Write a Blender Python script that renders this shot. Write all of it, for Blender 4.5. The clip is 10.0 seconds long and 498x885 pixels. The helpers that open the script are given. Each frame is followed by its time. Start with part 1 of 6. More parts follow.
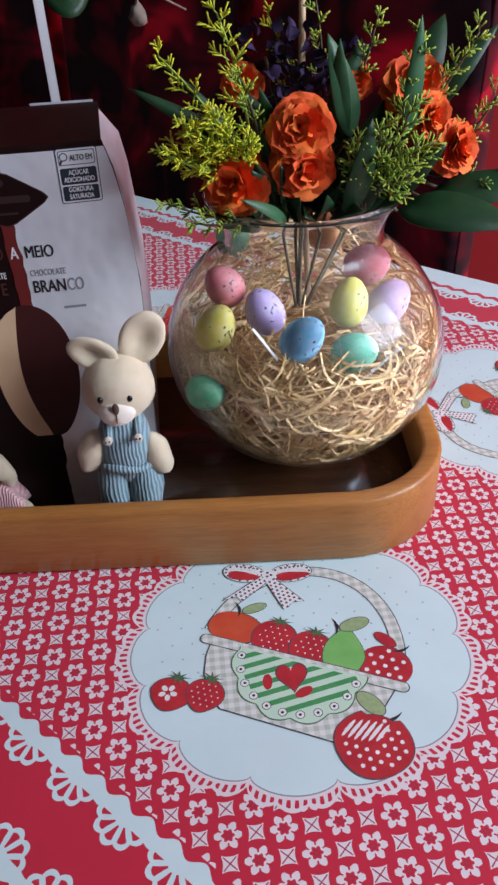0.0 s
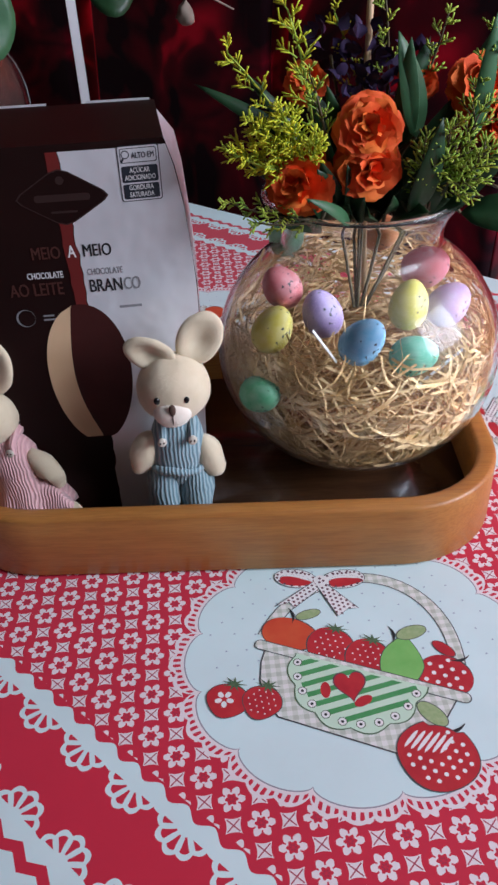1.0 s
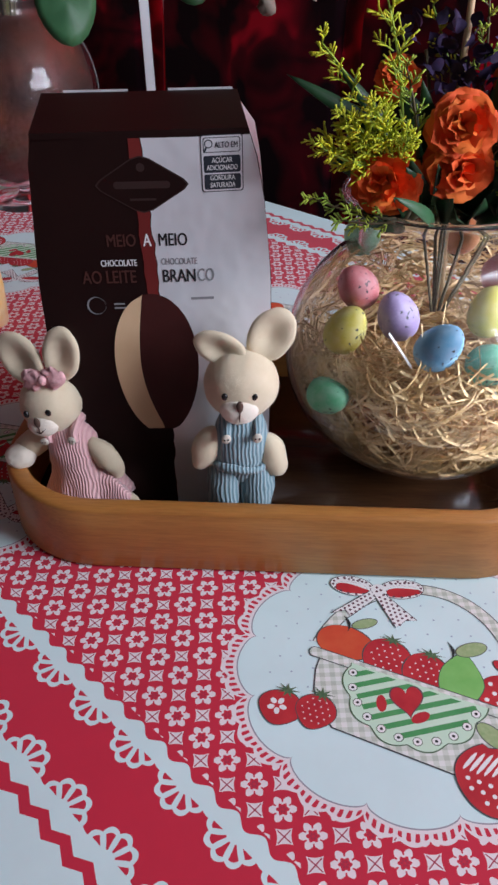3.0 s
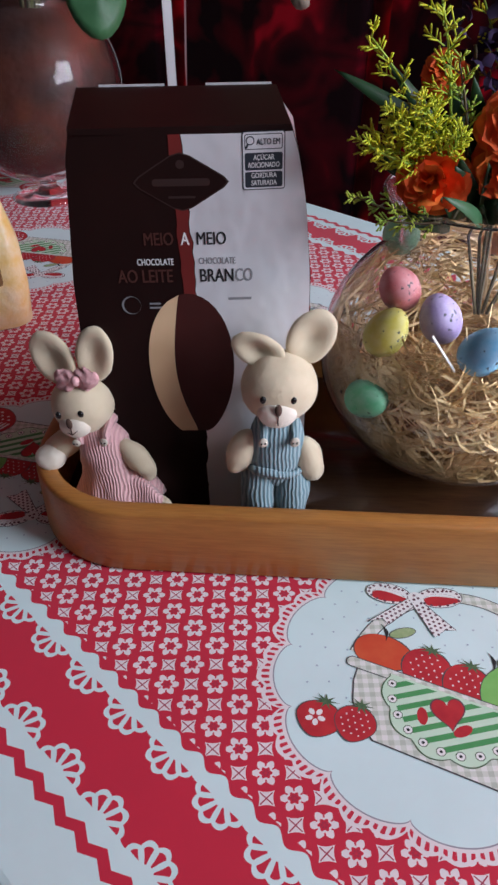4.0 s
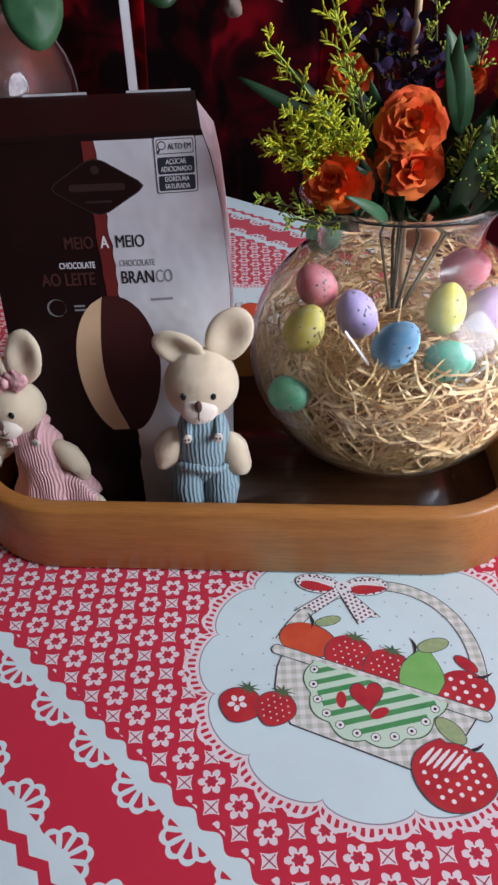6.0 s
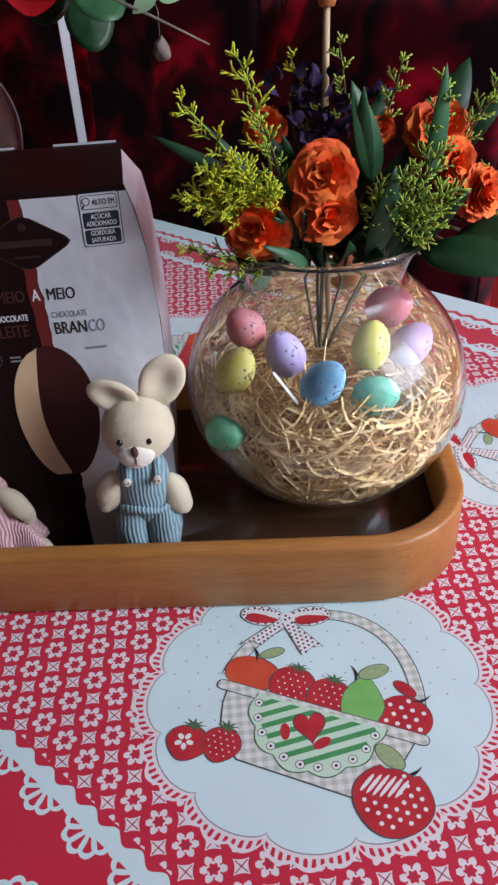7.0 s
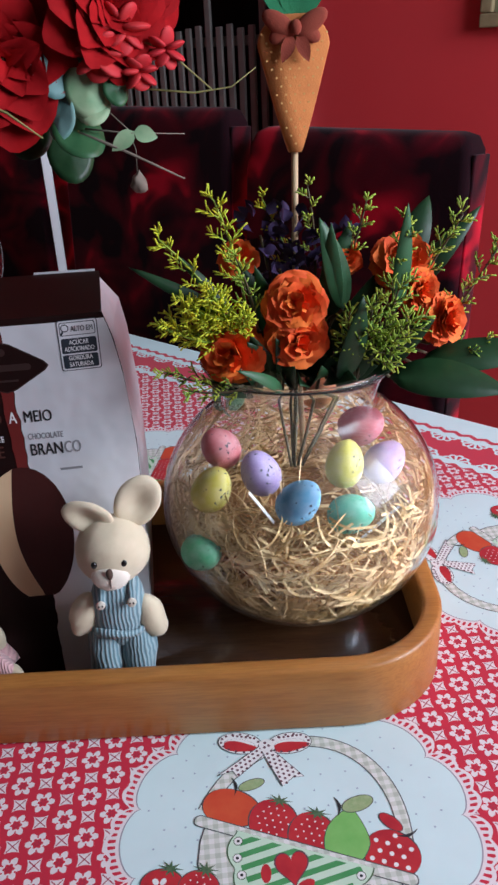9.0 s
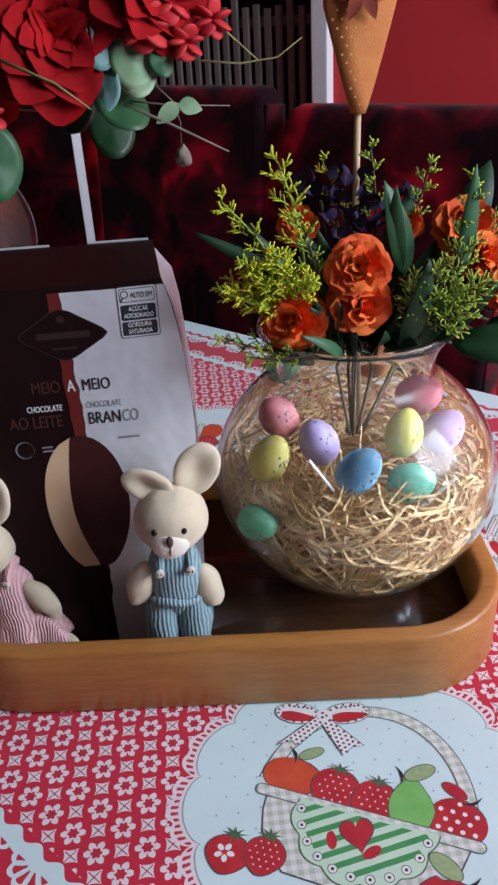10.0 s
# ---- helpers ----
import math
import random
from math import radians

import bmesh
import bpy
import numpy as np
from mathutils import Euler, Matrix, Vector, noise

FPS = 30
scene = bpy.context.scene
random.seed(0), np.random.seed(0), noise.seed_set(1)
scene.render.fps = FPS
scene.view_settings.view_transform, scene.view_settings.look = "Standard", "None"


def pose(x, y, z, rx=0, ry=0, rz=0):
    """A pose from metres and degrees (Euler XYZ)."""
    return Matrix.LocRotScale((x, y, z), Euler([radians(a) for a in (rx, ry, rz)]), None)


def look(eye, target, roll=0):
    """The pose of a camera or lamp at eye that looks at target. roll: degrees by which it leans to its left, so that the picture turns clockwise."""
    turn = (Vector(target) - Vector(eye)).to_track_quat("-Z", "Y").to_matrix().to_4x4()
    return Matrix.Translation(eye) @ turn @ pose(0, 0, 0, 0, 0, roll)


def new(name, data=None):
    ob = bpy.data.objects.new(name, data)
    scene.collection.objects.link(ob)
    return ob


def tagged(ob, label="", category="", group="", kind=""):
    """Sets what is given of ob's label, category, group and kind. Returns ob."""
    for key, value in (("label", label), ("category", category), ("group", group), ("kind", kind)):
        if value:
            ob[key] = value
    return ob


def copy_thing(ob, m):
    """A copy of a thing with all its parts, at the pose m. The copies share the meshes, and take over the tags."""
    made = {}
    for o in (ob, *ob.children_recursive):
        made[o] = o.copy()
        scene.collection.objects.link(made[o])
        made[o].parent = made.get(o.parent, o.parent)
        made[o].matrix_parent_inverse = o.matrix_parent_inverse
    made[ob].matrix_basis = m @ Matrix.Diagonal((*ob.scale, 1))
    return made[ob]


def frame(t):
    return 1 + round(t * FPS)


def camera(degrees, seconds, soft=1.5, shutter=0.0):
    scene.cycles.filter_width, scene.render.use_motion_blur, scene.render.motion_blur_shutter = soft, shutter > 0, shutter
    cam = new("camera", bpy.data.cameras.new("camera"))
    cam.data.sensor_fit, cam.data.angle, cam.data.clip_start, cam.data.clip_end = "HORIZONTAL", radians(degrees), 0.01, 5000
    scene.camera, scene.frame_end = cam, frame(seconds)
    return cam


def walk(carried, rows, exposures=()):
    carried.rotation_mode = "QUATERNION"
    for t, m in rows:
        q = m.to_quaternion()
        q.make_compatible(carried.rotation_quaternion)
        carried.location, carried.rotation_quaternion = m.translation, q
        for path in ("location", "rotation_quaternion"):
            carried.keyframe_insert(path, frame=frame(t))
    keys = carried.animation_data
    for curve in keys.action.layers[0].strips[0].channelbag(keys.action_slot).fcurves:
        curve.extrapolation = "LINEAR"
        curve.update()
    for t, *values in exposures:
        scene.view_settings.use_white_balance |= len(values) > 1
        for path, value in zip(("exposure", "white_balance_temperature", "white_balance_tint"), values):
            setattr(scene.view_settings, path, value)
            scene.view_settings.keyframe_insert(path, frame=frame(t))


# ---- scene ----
cam = camera(35.9, 10.0, soft=2.6)
PATH = [
    (0, (-0.038, 0.023, 1.198), (0.075, 1.639, 0.025), -3.2),
    (0.5, (-0.057, 0.026, 1.196), (0.053, 1.647, 0.03), -3.3),
    (1, (-0.073, 0.033, 1.194), (0.019, 1.657, 0.03), -2.9),
    (1.5, (-0.085, 0.037, 1.193), (-0.012, 1.661, 0.028), -2.0),
    (2, (-0.098, 0.042, 1.188), (-0.077, 1.668, 0.024), -1.8),
    (3.3, (-0.095, 0.048, 1.19), (-0.094, 1.67, 0.02), -1.3),
    (3.5, (-0.105, 0.051, 1.186), (-0.107, 1.675, 0.019), -1.3),
    (4, (-0.116, 0.059, 1.188), (-0.135, 1.674, 0.01), -1.2),
    (4.5, (-0.111, 0.059, 1.181), (-0.139, 1.675, 0.003), -0.7),
    (5, (-0.101, 0.057, 1.182), (-0.142, 1.669, -0.002), -1.0),
    (5.5, (-0.088, 0.051, 1.187), (-0.128, 1.66, 0.0), -1.6),
    (6, (-0.065, 0.042, 1.189), (-0.068, 1.667, 0.023), -2.3),
    (6.2, (-0.055, 0.042, 1.189), (-0.034, 1.668, 0.025), -2.9),
    (7.3, (-0.035, 0.04, 1.227), (0.056, 1.695, 0.107), -3.3),
    (7.5, (-0.038, 0.04, 1.231), (0.08, 1.724, 0.158), -3.0),
    (8, (-0.034, 0.042, 1.232), (0.115, 1.767, 0.23), -2.8),
    (8.5, (-0.034, 0.038, 1.238), (0.134, 1.802, 0.31), -2.5),
    (9, (-0.036, 0.045, 1.226), (0.12, 1.814, 0.305), -2.8),
    (9.5, (-0.057, 0.046, 1.217), (0.074, 1.814, 0.291), -3.3),
    (10, (-0.069, 0.045, 1.211), (0.044, 1.806, 0.269), -3.4),
]
walk(cam, [(t, look(eye, target, roll)) for t, eye, target, roll in PATH],
     [(0.0, -0.12, 6150, 9), (1.5, -0.12, 6300, 10), (2.2, -0.06, 6350, 10), (3.5, -0.05, 6400, 10), (5.5, -0.02, 6450, 10), (6.2, -0.11, 6350, 9),
      (7.5, -0.13, 6150, 7), (8.5, -0.10, 6150, 7), (9.0, -0.04, 6200, 7), (10.0, -0.08, 6150, 7)])

# ---- world and light ----
world = bpy.data.worlds.new("world")
scene.world = world
world.use_nodes = True
sky = world.node_tree.nodes.new("ShaderNodeTexSky")
sky.sky_type, sky.sun_disc = "NISHITA", False
sky.sun_elevation, sky.sun_rotation = radians(40), radians(200)
world.node_tree.links.new(sky.outputs[0], world.node_tree.nodes["Background"].inputs[0])
world.node_tree.nodes["Background"].inputs[1].default_value = 0.12
scene.view_settings.exposure = 0.0

R2 = math.sqrt(0.5)


def ab(a, b, z=0.0):
    """The table's own axes: a along its long edge, b across it."""
    return Vector(((a + b) * R2, (b - a) * R2, z))


WINDOW_A, WINDOW_B, WINDOW_W, WINDOW_Z0, WINDOW_Z1 = 1.55, 1.20, 1.4, 1.30, 2.5
lamp = bpy.data.lights.new("window_daylight", "AREA")
lamp.shape, lamp.size, lamp.size_y, lamp.energy, lamp.color = "RECTANGLE", WINDOW_W / 2 - 0.06, WINDOW_Z1 - WINDOW_Z0 - 0.06, 48.0, (0.84, 0.87, 1.00)
for side in (-1, 1):
    lamp_ob = new("window_daylight", lamp)
    pane_b = WINDOW_B + side * WINDOW_W / 4
    lamp_ob.matrix_world = look(ab(WINDOW_A - 0.02, pane_b, (WINDOW_Z0 + WINDOW_Z1) / 2), ab(0, pane_b, (WINDOW_Z0 + WINDOW_Z1) / 2 - 0.25))


# ---- node materials ----
class Val:
    """A number in a node tree, with plain arithmetic."""

    def __init__(self, tree, sock):
        self.tree, self.sock = tree, sock

    def op(self, kind, *others):
        node = self.tree.nodes.new("ShaderNodeMath")
        node.operation = kind
        for slot, value in zip(node.inputs, (self, *others)):
            if isinstance(value, Val):
                self.tree.links.new(value.sock, slot)
            else:
                slot.default_value = value
        return Val(self.tree, node.outputs[0])

    def __add__(self, o): return self.op("ADD", o)
    def __sub__(self, o): return self.op("SUBTRACT", o)
    def __mul__(self, o): return self.op("MULTIPLY", o)
    def __truediv__(self, o): return self.op("DIVIDE", o)
    def __lt__(self, o): return self.op("LESS_THAN", o)
    def __gt__(self, o): return self.op("GREATER_THAN", o)
    def abs(self): return self.op("ABSOLUTE")
    def sin(self): return self.op("SINE")
    def cos(self): return self.op("COSINE")
    def sqrt(self): return self.op("SQRT")
    def floor(self): return self.op("FLOOR")
    def mod(self, m): return self.op("FLOORED_MODULO", m)
    def ping(self, m): return self.op("PINGPONG", m)
    def atan2(self, o): return self.op("ARCTAN2", o)
    def either(self, o): return self.op("MAXIMUM", o)
    def both(self, o): return self.op("MINIMUM", o)
    def inv(self): return (self * -1.0) + 1.0


def material(name, colour, rough=0.6, metal=0.0, sheen=0.0, coat=0.0, spec=0.5):
    mat = bpy.data.materials.new(name)
    mat.use_nodes = True
    p = mat.node_tree.nodes["Principled BSDF"]
    p.inputs["Base Color"].default_value = (*colour, 1)
    p.inputs["Roughness"].default_value = rough
    p.inputs["Metallic"].default_value = metal
    p.inputs["Sheen Weight"].default_value = sheen
    p.inputs["Coat Weight"].default_value = coat
    p.inputs["Specular IOR Level"].default_value = spec
    return mat


def link(mat, a, b):
    mat.node_tree.links.new(a, b)


def coords(mat, scale=(1, 1, 1), kind="Object"):
    t = mat.node_tree
    tc, mp = t.nodes.new("ShaderNodeTexCoord"), t.nodes.new("ShaderNodeMapping")
    mp.inputs["Scale"].default_value = scale
    link(mat, tc.outputs[kind], mp.inputs["Vector"])
    return mp.outputs[0]


def noise_fac(mat, vec, scale, detail=3.0, rough=0.55, dist=0.0):
    n = mat.node_tree.nodes.new("ShaderNodeTexNoise")
    n.inputs["Scale"].default_value, n.inputs["Detail"].default_value = scale, detail
    n.inputs["Roughness"].default_value, n.inputs["Distortion"].default_value = rough, dist
    link(mat, vec, n.inputs["Vector"])
    return n.outputs["Fac"]


def ramp(mat, fac, stops):
    r = mat.node_tree.nodes.new("ShaderNodeValToRGB")
    while len(r.color_ramp.elements) < len(stops):
        r.color_ramp.elements.new(0.5)
    for e, (pos, c) in zip(r.color_ramp.elements, stops):
        e.position, e.color = pos, (*c, 1)
    link(mat, fac, r.inputs[0])
    return r.outputs[0]


def mix(mat, fac, a, b, blend="MIX"):
    m = mat.node_tree.nodes.new("ShaderNodeMix")
    m.data_type, m.blend_type = "RGBA", blend
    for slot, value in ((m.inputs[0], fac), (m.inputs[6], a), (m.inputs[7], b)):
        if isinstance(value, Val):
            link(mat, value.sock, slot)
        elif isinstance(value, bpy.types.NodeSocket):
            link(mat, value, slot)
        elif isinstance(value, (int, float)):
            slot.default_value = value
        else:
            slot.default_value = (*value, 1)
    return m.outputs[2]


def set_in(mat, name, sock):
    link(mat, sock, mat.node_tree.nodes["Principled BSDF"].inputs[name])


def bump(mat, height, strength=0.3, dist=0.001):
    b = mat.node_tree.nodes.new("ShaderNodeBump")
    b.inputs["Strength"].default_value, b.inputs["Distance"].default_value = strength, dist
    link(mat, height.sock if isinstance(height, Val) else height, b.inputs["Height"])
    set_in(mat, "Normal", b.outputs[0])


def mottled(name, c1, c2, scale=30.0, rough=0.6, fine=300.0, bumpy=0.2, depth=0.0006, **more):
    """Two tones of one colour in soft patches, with a fine relief."""
    mat = material(name, c1, rough, **more)
    v = coords(mat)
    set_in(mat, "Base Color", ramp(mat, noise_fac(mat, v, scale), [(0.3, c1), (0.7, c2)]))
    if bumpy:
        bump(mat, noise_fac(mat, v, fine, 2.0), bumpy, depth)
    return mat


def wood(name, c1, c2, axis=0, scale=9.0, rough=0.4, coat=0.15):
    mat = material(name, c1, rough, coat=coat)
    s = [scale * 3.5] * 3
    s[axis] = scale * 0.3
    v = coords(mat, s)
    g = noise_fac(mat, v, 2.2, 6.0, 0.62, 0.6)
    fine = noise_fac(mat, coords(mat, [k * 6 for k in s]), 3.0, 3.0)
    base = ramp(mat, g, [(0.28, c1), (0.5, tuple((a + b) / 2 for a, b in zip(c1, c2))), (0.72, c2)])
    set_in(mat, "Base Color", mix(mat, 0.25, base, ramp(mat, fine, [(0.35, tuple(k * 0.55 for k in c1)), (0.6, c2)])))
    bump(mat, fine, 0.12, 0.0004)
    return mat


def ribbed(name, c1, c2, ribs, axis=0, rough=0.9):
    """Corduroy: pale ribs and darker furrows along one axis."""
    mat = material(name, c1, rough, sheen=0.3)
    t = mat.node_tree
    sep = t.nodes.new("ShaderNodeSeparateXYZ")
    link(mat, coords(mat), sep.inputs[0])
    w = ((Val(t, sep.outputs[axis]) + (Val(t, noise_fac(mat, coords(mat), 40.0)) - 0.5) * 0.008) * (ribs * 2 * math.pi)).sin() * 0.5 + 0.5
    set_in(mat, "Base Color", ramp(mat, w.sock, [(0.25, c2), (0.75, c1)]))
    bump(mat, w, 0.6, 0.0012)
    return mat


RED, PALE = (0.56, 0.010, 0.042), (0.78, 0.73, 0.74)
WHITE = (0.64, 0.835, 0.835)
CELL_X, CELL_Y = 0.0165, 0.01617
MEDALLIONS = [((0.014, 0.385), 0.0), ((0.273, 0.660), 100.0), ((-0.440, 1.130), 190.0), ((-0.575, 1.520), 20.0), ((-0.334, 0.625), 190.0), ((-0.075, 0.900), 280.0)]
MID, MED_PHASE = 0.465, -274.0
MIRROR_AT, MIRROR_TURN = (-0.0184, -0.0140), 13.6


def cloth_material():
    mat = material("printed_cotton", RED, 0.75, sheen=0.15)
    t = mat.node_tree
    sep = t.nodes.new("ShaderNodeSeparateXYZ")
    tc = t.nodes.new("ShaderNodeTexCoord")
    link(mat, tc.outputs["Object"], sep.inputs[0])
    x, y = Val(t, sep.outputs[0]), Val(t, sep.outputs[1])
    # field: a chequer of six-petalled flowers and crossed squares
    u, v = (x + 0.278) / CELL_X, (y * -1.0 + 0.48) / CELL_Y
    iu, iv = (u + 0.5).floor(), (v + 0.5).floor()
    du, dv = u - iu, v - iv
    odd = (iu + iv).mod(2.0) > 0.5
    r, th = (du * du + dv * dv).sqrt(), dv.atan2(du)
    petals = r < ((th * 6.0).cos() * 0.085 + 0.45)
    heart_hole = r > ((th * 6.0).cos() * 0.035 + 0.215)
    slit = ((th * 6.0).cos() > -0.84).either(r < 0.27)
    flower = petals.both(heart_hole).both(slit)
    square = (du.abs() < (dv * dv * 0.6 + 0.25)).both(dv.abs() < (du * du * 0.6 + 0.25))
    cross = ((du.abs() - dv.abs()).abs() < 0.035).both(r < 0.33)
    motif = flower * odd.inv() + (square * odd).both(cross.inv())
    pip = ((r > 0.05).both(r < 0.13).both((th * 3.0).cos().abs() > 0.6)).both(odd.inv())
    field = mix(mat, pip * 0.6, mix(mat, motif, RED, PALE), (0.20, 0.02, 0.06))
    field = mix(mat, cross.both(square).both(odd) * 0.75, field, (0.30, 0.06, 0.10))
    # borders parallel to the long edges
    a, b = (x - y) * R2, (x + y) * R2
    m = (b - MID).abs()
    wave = ((a + 0.3150) * (2 * math.pi / 0.0218)).sin() * 0.0027
    zig = (a + 0.3150).ping(0.0109) * 0.52
    pa = (a + 0.4640).mod(0.0436) - 0.0218
    fan = m - 0.3482
    fr, fth = (pa * pa + fan * fan).sqrt(), pa.atan2(fan)
    lobes, beat = (fth * 5.0).cos().abs(), (fth * 10.0).cos()
    in_lace = ((m > (wave + 0.3415)).both(m < (wave * 0.4 + 0.3522))).either((fr < (lobes * 0.0028 + 0.0168)).both(m > 0.346))
    holes = (fr > 0.0062).both(fr < (lobes * 0.0022 + 0.0138)).both(beat > (fr * -115.0 + 1.30)).both(m > 0.3519)
    inner = in_lace.both(holes.inv())
    fan2 = m * -1.0 + 0.4105
    fr2, fth2 = (pa * pa + fan2 * fan2).sqrt(), pa.atan2(fan2)
    lobes2, beat2 = (fth2 * 5.0).cos().abs(), (fth2 * 10.0).cos()
    in_lace2 = ((m > (wave * 0.5 + 0.4065)).both(m < (zig + 0.4150))).either((fr2 < (lobes2 * 0.0028 + 0.0168)).both(m < 0.4125))
    holes2 = (fr2 > 0.0062).both(fr2 < (lobes2 * 0.0022 + 0.0138)).both(beat2 > (fr2 * -115.0 + 1.30)).both(m < 0.4068)
    outer = in_lace2.both(holes2.inv())
    hem = m > (zig + 0.4225)
    col = mix(mat, m > 0.3375, field, RED)
    col = mix(mat, inner.either(outer).either(hem), col, WHITE)
    # round medallions with a lace edge
    for (cx, cy), turn in MEDALLIONS:
        c, sn = math.cos(radians(turn)), math.sin(radians(turn))
        px, py = x - cx, y - cy
        ex, ey = px * c + py * sn - 0.001, (py * c - px * sn) * 1.065
        rr, ph = (ex * ex + ey * ey).sqrt(), ey.atan2(ex) + radians(MED_PHASE)
        scal = (ph * 6.5).sin().abs().sqrt() * 0.0098
        edge = rr - scal - 0.1120
        fans, teeth = (ph * 19.5).sin().abs(), (ph * 78.0).sin().abs()
        lace = edge < (fans * 0.0042 + 0.0070)
        gaps = (edge > 0.0027).both(edge < (fans * 0.0034 + teeth * 0.0016 + 0.0034)).both(teeth > (edge * -30.0 + 0.86))
        col = mix(mat, lace, col, PALE)
        col = mix(mat, gaps, col, RED)
        col = mix(mat, edge < 0.0004, col, (0.30, 0.30, 0.34))
        col = mix(mat, edge < -0.0006, col, WHITE)
    # small scattered dots on the white grounds, worn print, weave
    grain = noise_fac(mat, tc.outputs["Object"], 14.0, 4.0)
    col = mix(mat, 0.16, col, ramp(mat, grain, [(0.3, (0.55, 0.5, 0.5)), (0.7, (1, 1, 1))]), "MULTIPLY")
    set_in(mat, "Base Color", col)
    wv = Val(t, noise_fac(mat, tc.outputs["Object"], 900.0, 2.0)) * 0.25 + Val(t, grain) * 1.5
    bump(mat, wv, 0.12, 0.0006)
    return mat


M_CLOTH = cloth_material()
M_TRAY = wood("honey_wood", (0.34, 0.125, 0.026), (0.47, 0.205, 0.046), 0, 9.0, 0.46, 0.12)
# tray wood darkened in its colour for the shade of rim and vase
M_TRAY_IN = wood("shaded_tray_wood", (0.035, 0.014, 0.006), (0.075, 0.032, 0.013), 0, 9.0, 0.20, 0.25)
M_TABLE = wood("table_wood", (0.16, 0.07, 0.03), (0.26, 0.13, 0.06), 0, 5.0, 0.45, 0.1)
M_PLUSH = mottled("cream_plush", (0.69, 0.59, 0.41), (0.76, 0.66, 0.48), 60.0, 0.95, 2500.0, 0.3, 0.0005, sheen=0.4)
M_MUZZLE = mottled("white_plush", (0.82, 0.75, 0.62), (0.86, 0.80, 0.69), 60.0, 0.95, 2500.0, 0.3, 0.0005, sheen=0.4)
M_BLUE = ribbed("blue_corduroy", (0.30, 0.41, 0.44), (0.14, 0.24, 0.28), 330.0)
M_PINK = ribbed("pink_corduroy", (0.80, 0.50, 0.49), (0.71, 0.41, 0.42), 400.0)
M_PINK_LACE = mottled("pink_lace", (0.78, 0.46, 0.46), (0.60, 0.31, 0.32), 300.0, 0.9, 900.0, 0.5, 0.001)
M_EYE = material("black_bead", (0.01, 0.008, 0.008), 0.2)
M_NOSE = material("brown_thread", (0.09, 0.05, 0.035), 0.8)
M_BUTTON = material("horn_button", (0.60, 0.55, 0.46), 0.35)
M_BROWN = mottled("dark_brown_card", (0.010, 0.0030, 0.0026), (0.014, 0.0042, 0.0034), 20.0, 0.50, 500.0, 0.05, spec=0.16)
M_BROWN2 = mottled("red_brown_print", (0.13, 0.012, 0.010), (0.15, 0.016, 0.013), 20.0, 0.45, 500.0, 0.05)
M_CARD = mottled("silvery_white_card", (0.72, 0.73, 0.75), (0.80, 0.81, 0.83), 8.0, 0.34, 26.0, 0.7, 0.005, metal=0.3)
M_EGGSHELL_BROWN = mottled("chocolate_print", (0.036, 0.007, 0.006), (0.055, 0.012, 0.010), 18.0, 0.5, 80.0, 0.1, spec=0.25)
M_EGGSHELL_CREAM = mottled("cream_print", (0.58, 0.39, 0.22), (0.68, 0.48, 0.29), 18.0, 0.5, 80.0, 0.1)
M_INK = material("black_ink", (0.012, 0.012, 0.014), 0.5)
M_GREYINK = material("grey_ink", (0.22, 0.22, 0.23), 0.5)
M_LABEL = material("label_navy", (0.012, 0.02, 0.03), 0.5)
M_WHITEINK = material("white_ink", (0.75, 0.75, 0.75), 0.5)
M_BROWNINK = material("brown_ink", (0.060, 0.017, 0.012), 0.5)
M_GOLDINK = material("dull_gold_ink", (0.028, 0.011, 0.009), 0.5)


def glass(name, colour=(1, 1, 1), rough=0.0, haze=0.0):
    mat = bpy.data.materials.new(name)
    mat.use_nodes = True
    t = mat.node_tree
    p = t.nodes["Principled BSDF"]
    p.inputs["Base Color"].default_value = (*colour, 1)
    p.inputs["Roughness"].default_value = rough
    p.inputs["Transmission Weight"].default_value = 1.0
    p.inputs["IOR"].default_value = 1.28
    p.inputs["Coat Weight"].default_value = haze
    p.inputs["Coat Roughness"].default_value = 0.45
    return mat


M_GLASS = glass("clear_glass", (0.97, 0.98, 0.98), 0.0, 0.35)
M_GLASS_DARK = glass("smoky_glass", (0.93, 0.94, 0.95), 0.0, 0.2)
M_PETAL = mottled("orange_silk", (0.78, 0.085, 0.012), (0.88, 0.15, 0.02), 60.0, 0.75, 400.0, 0.3)
M_PETAL_IN = mottled("pale_orange_silk", (0.87, 0.15, 0.015), (0.92, 0.23, 0.03), 60.0, 0.75, 400.0, 0.3)
M_LEAF = mottled("dark_green_leaf", (0.008, 0.034, 0.011), (0.018, 0.060, 0.020), 40.0, 0.45, 200.0, 0.2, spec=0.35)
M_LEAF2 = mottled("mid_green_leaf", (0.02, 0.085, 0.030), (0.04, 0.13, 0.05), 40.0, 0.5, 200.0, 0.2)
M_SPRIG_Y = mottled("yellow_green_sprig", (0.76, 0.71, 0.015), (0.42, 0.52, 0.03), 70.0, 0.6, 200.0, 0.1)
M_SPRIG_G = mottled("green_sprig", (0.18, 0.36, 0.04), (0.46, 0.55, 0.05), 70.0, 0.6, 200.0, 0.1)
M_STEM = mottled("green_stem", (0.060, 0.050, 0.020), (0.100, 0.075, 0.030), 60.0, 0.6, 200.0, 0.1)
M_PURPLE = mottled("purple_silk", (0.016, 0.007, 0.035), (0.035, 0.014, 0.075), 60.0, 0.8, 300.0, 0.2)
M_STICK = wood("bamboo", (0.52, 0.36, 0.19), (0.62, 0.46, 0.27), 2, 30.0, 0.6, 0.0)
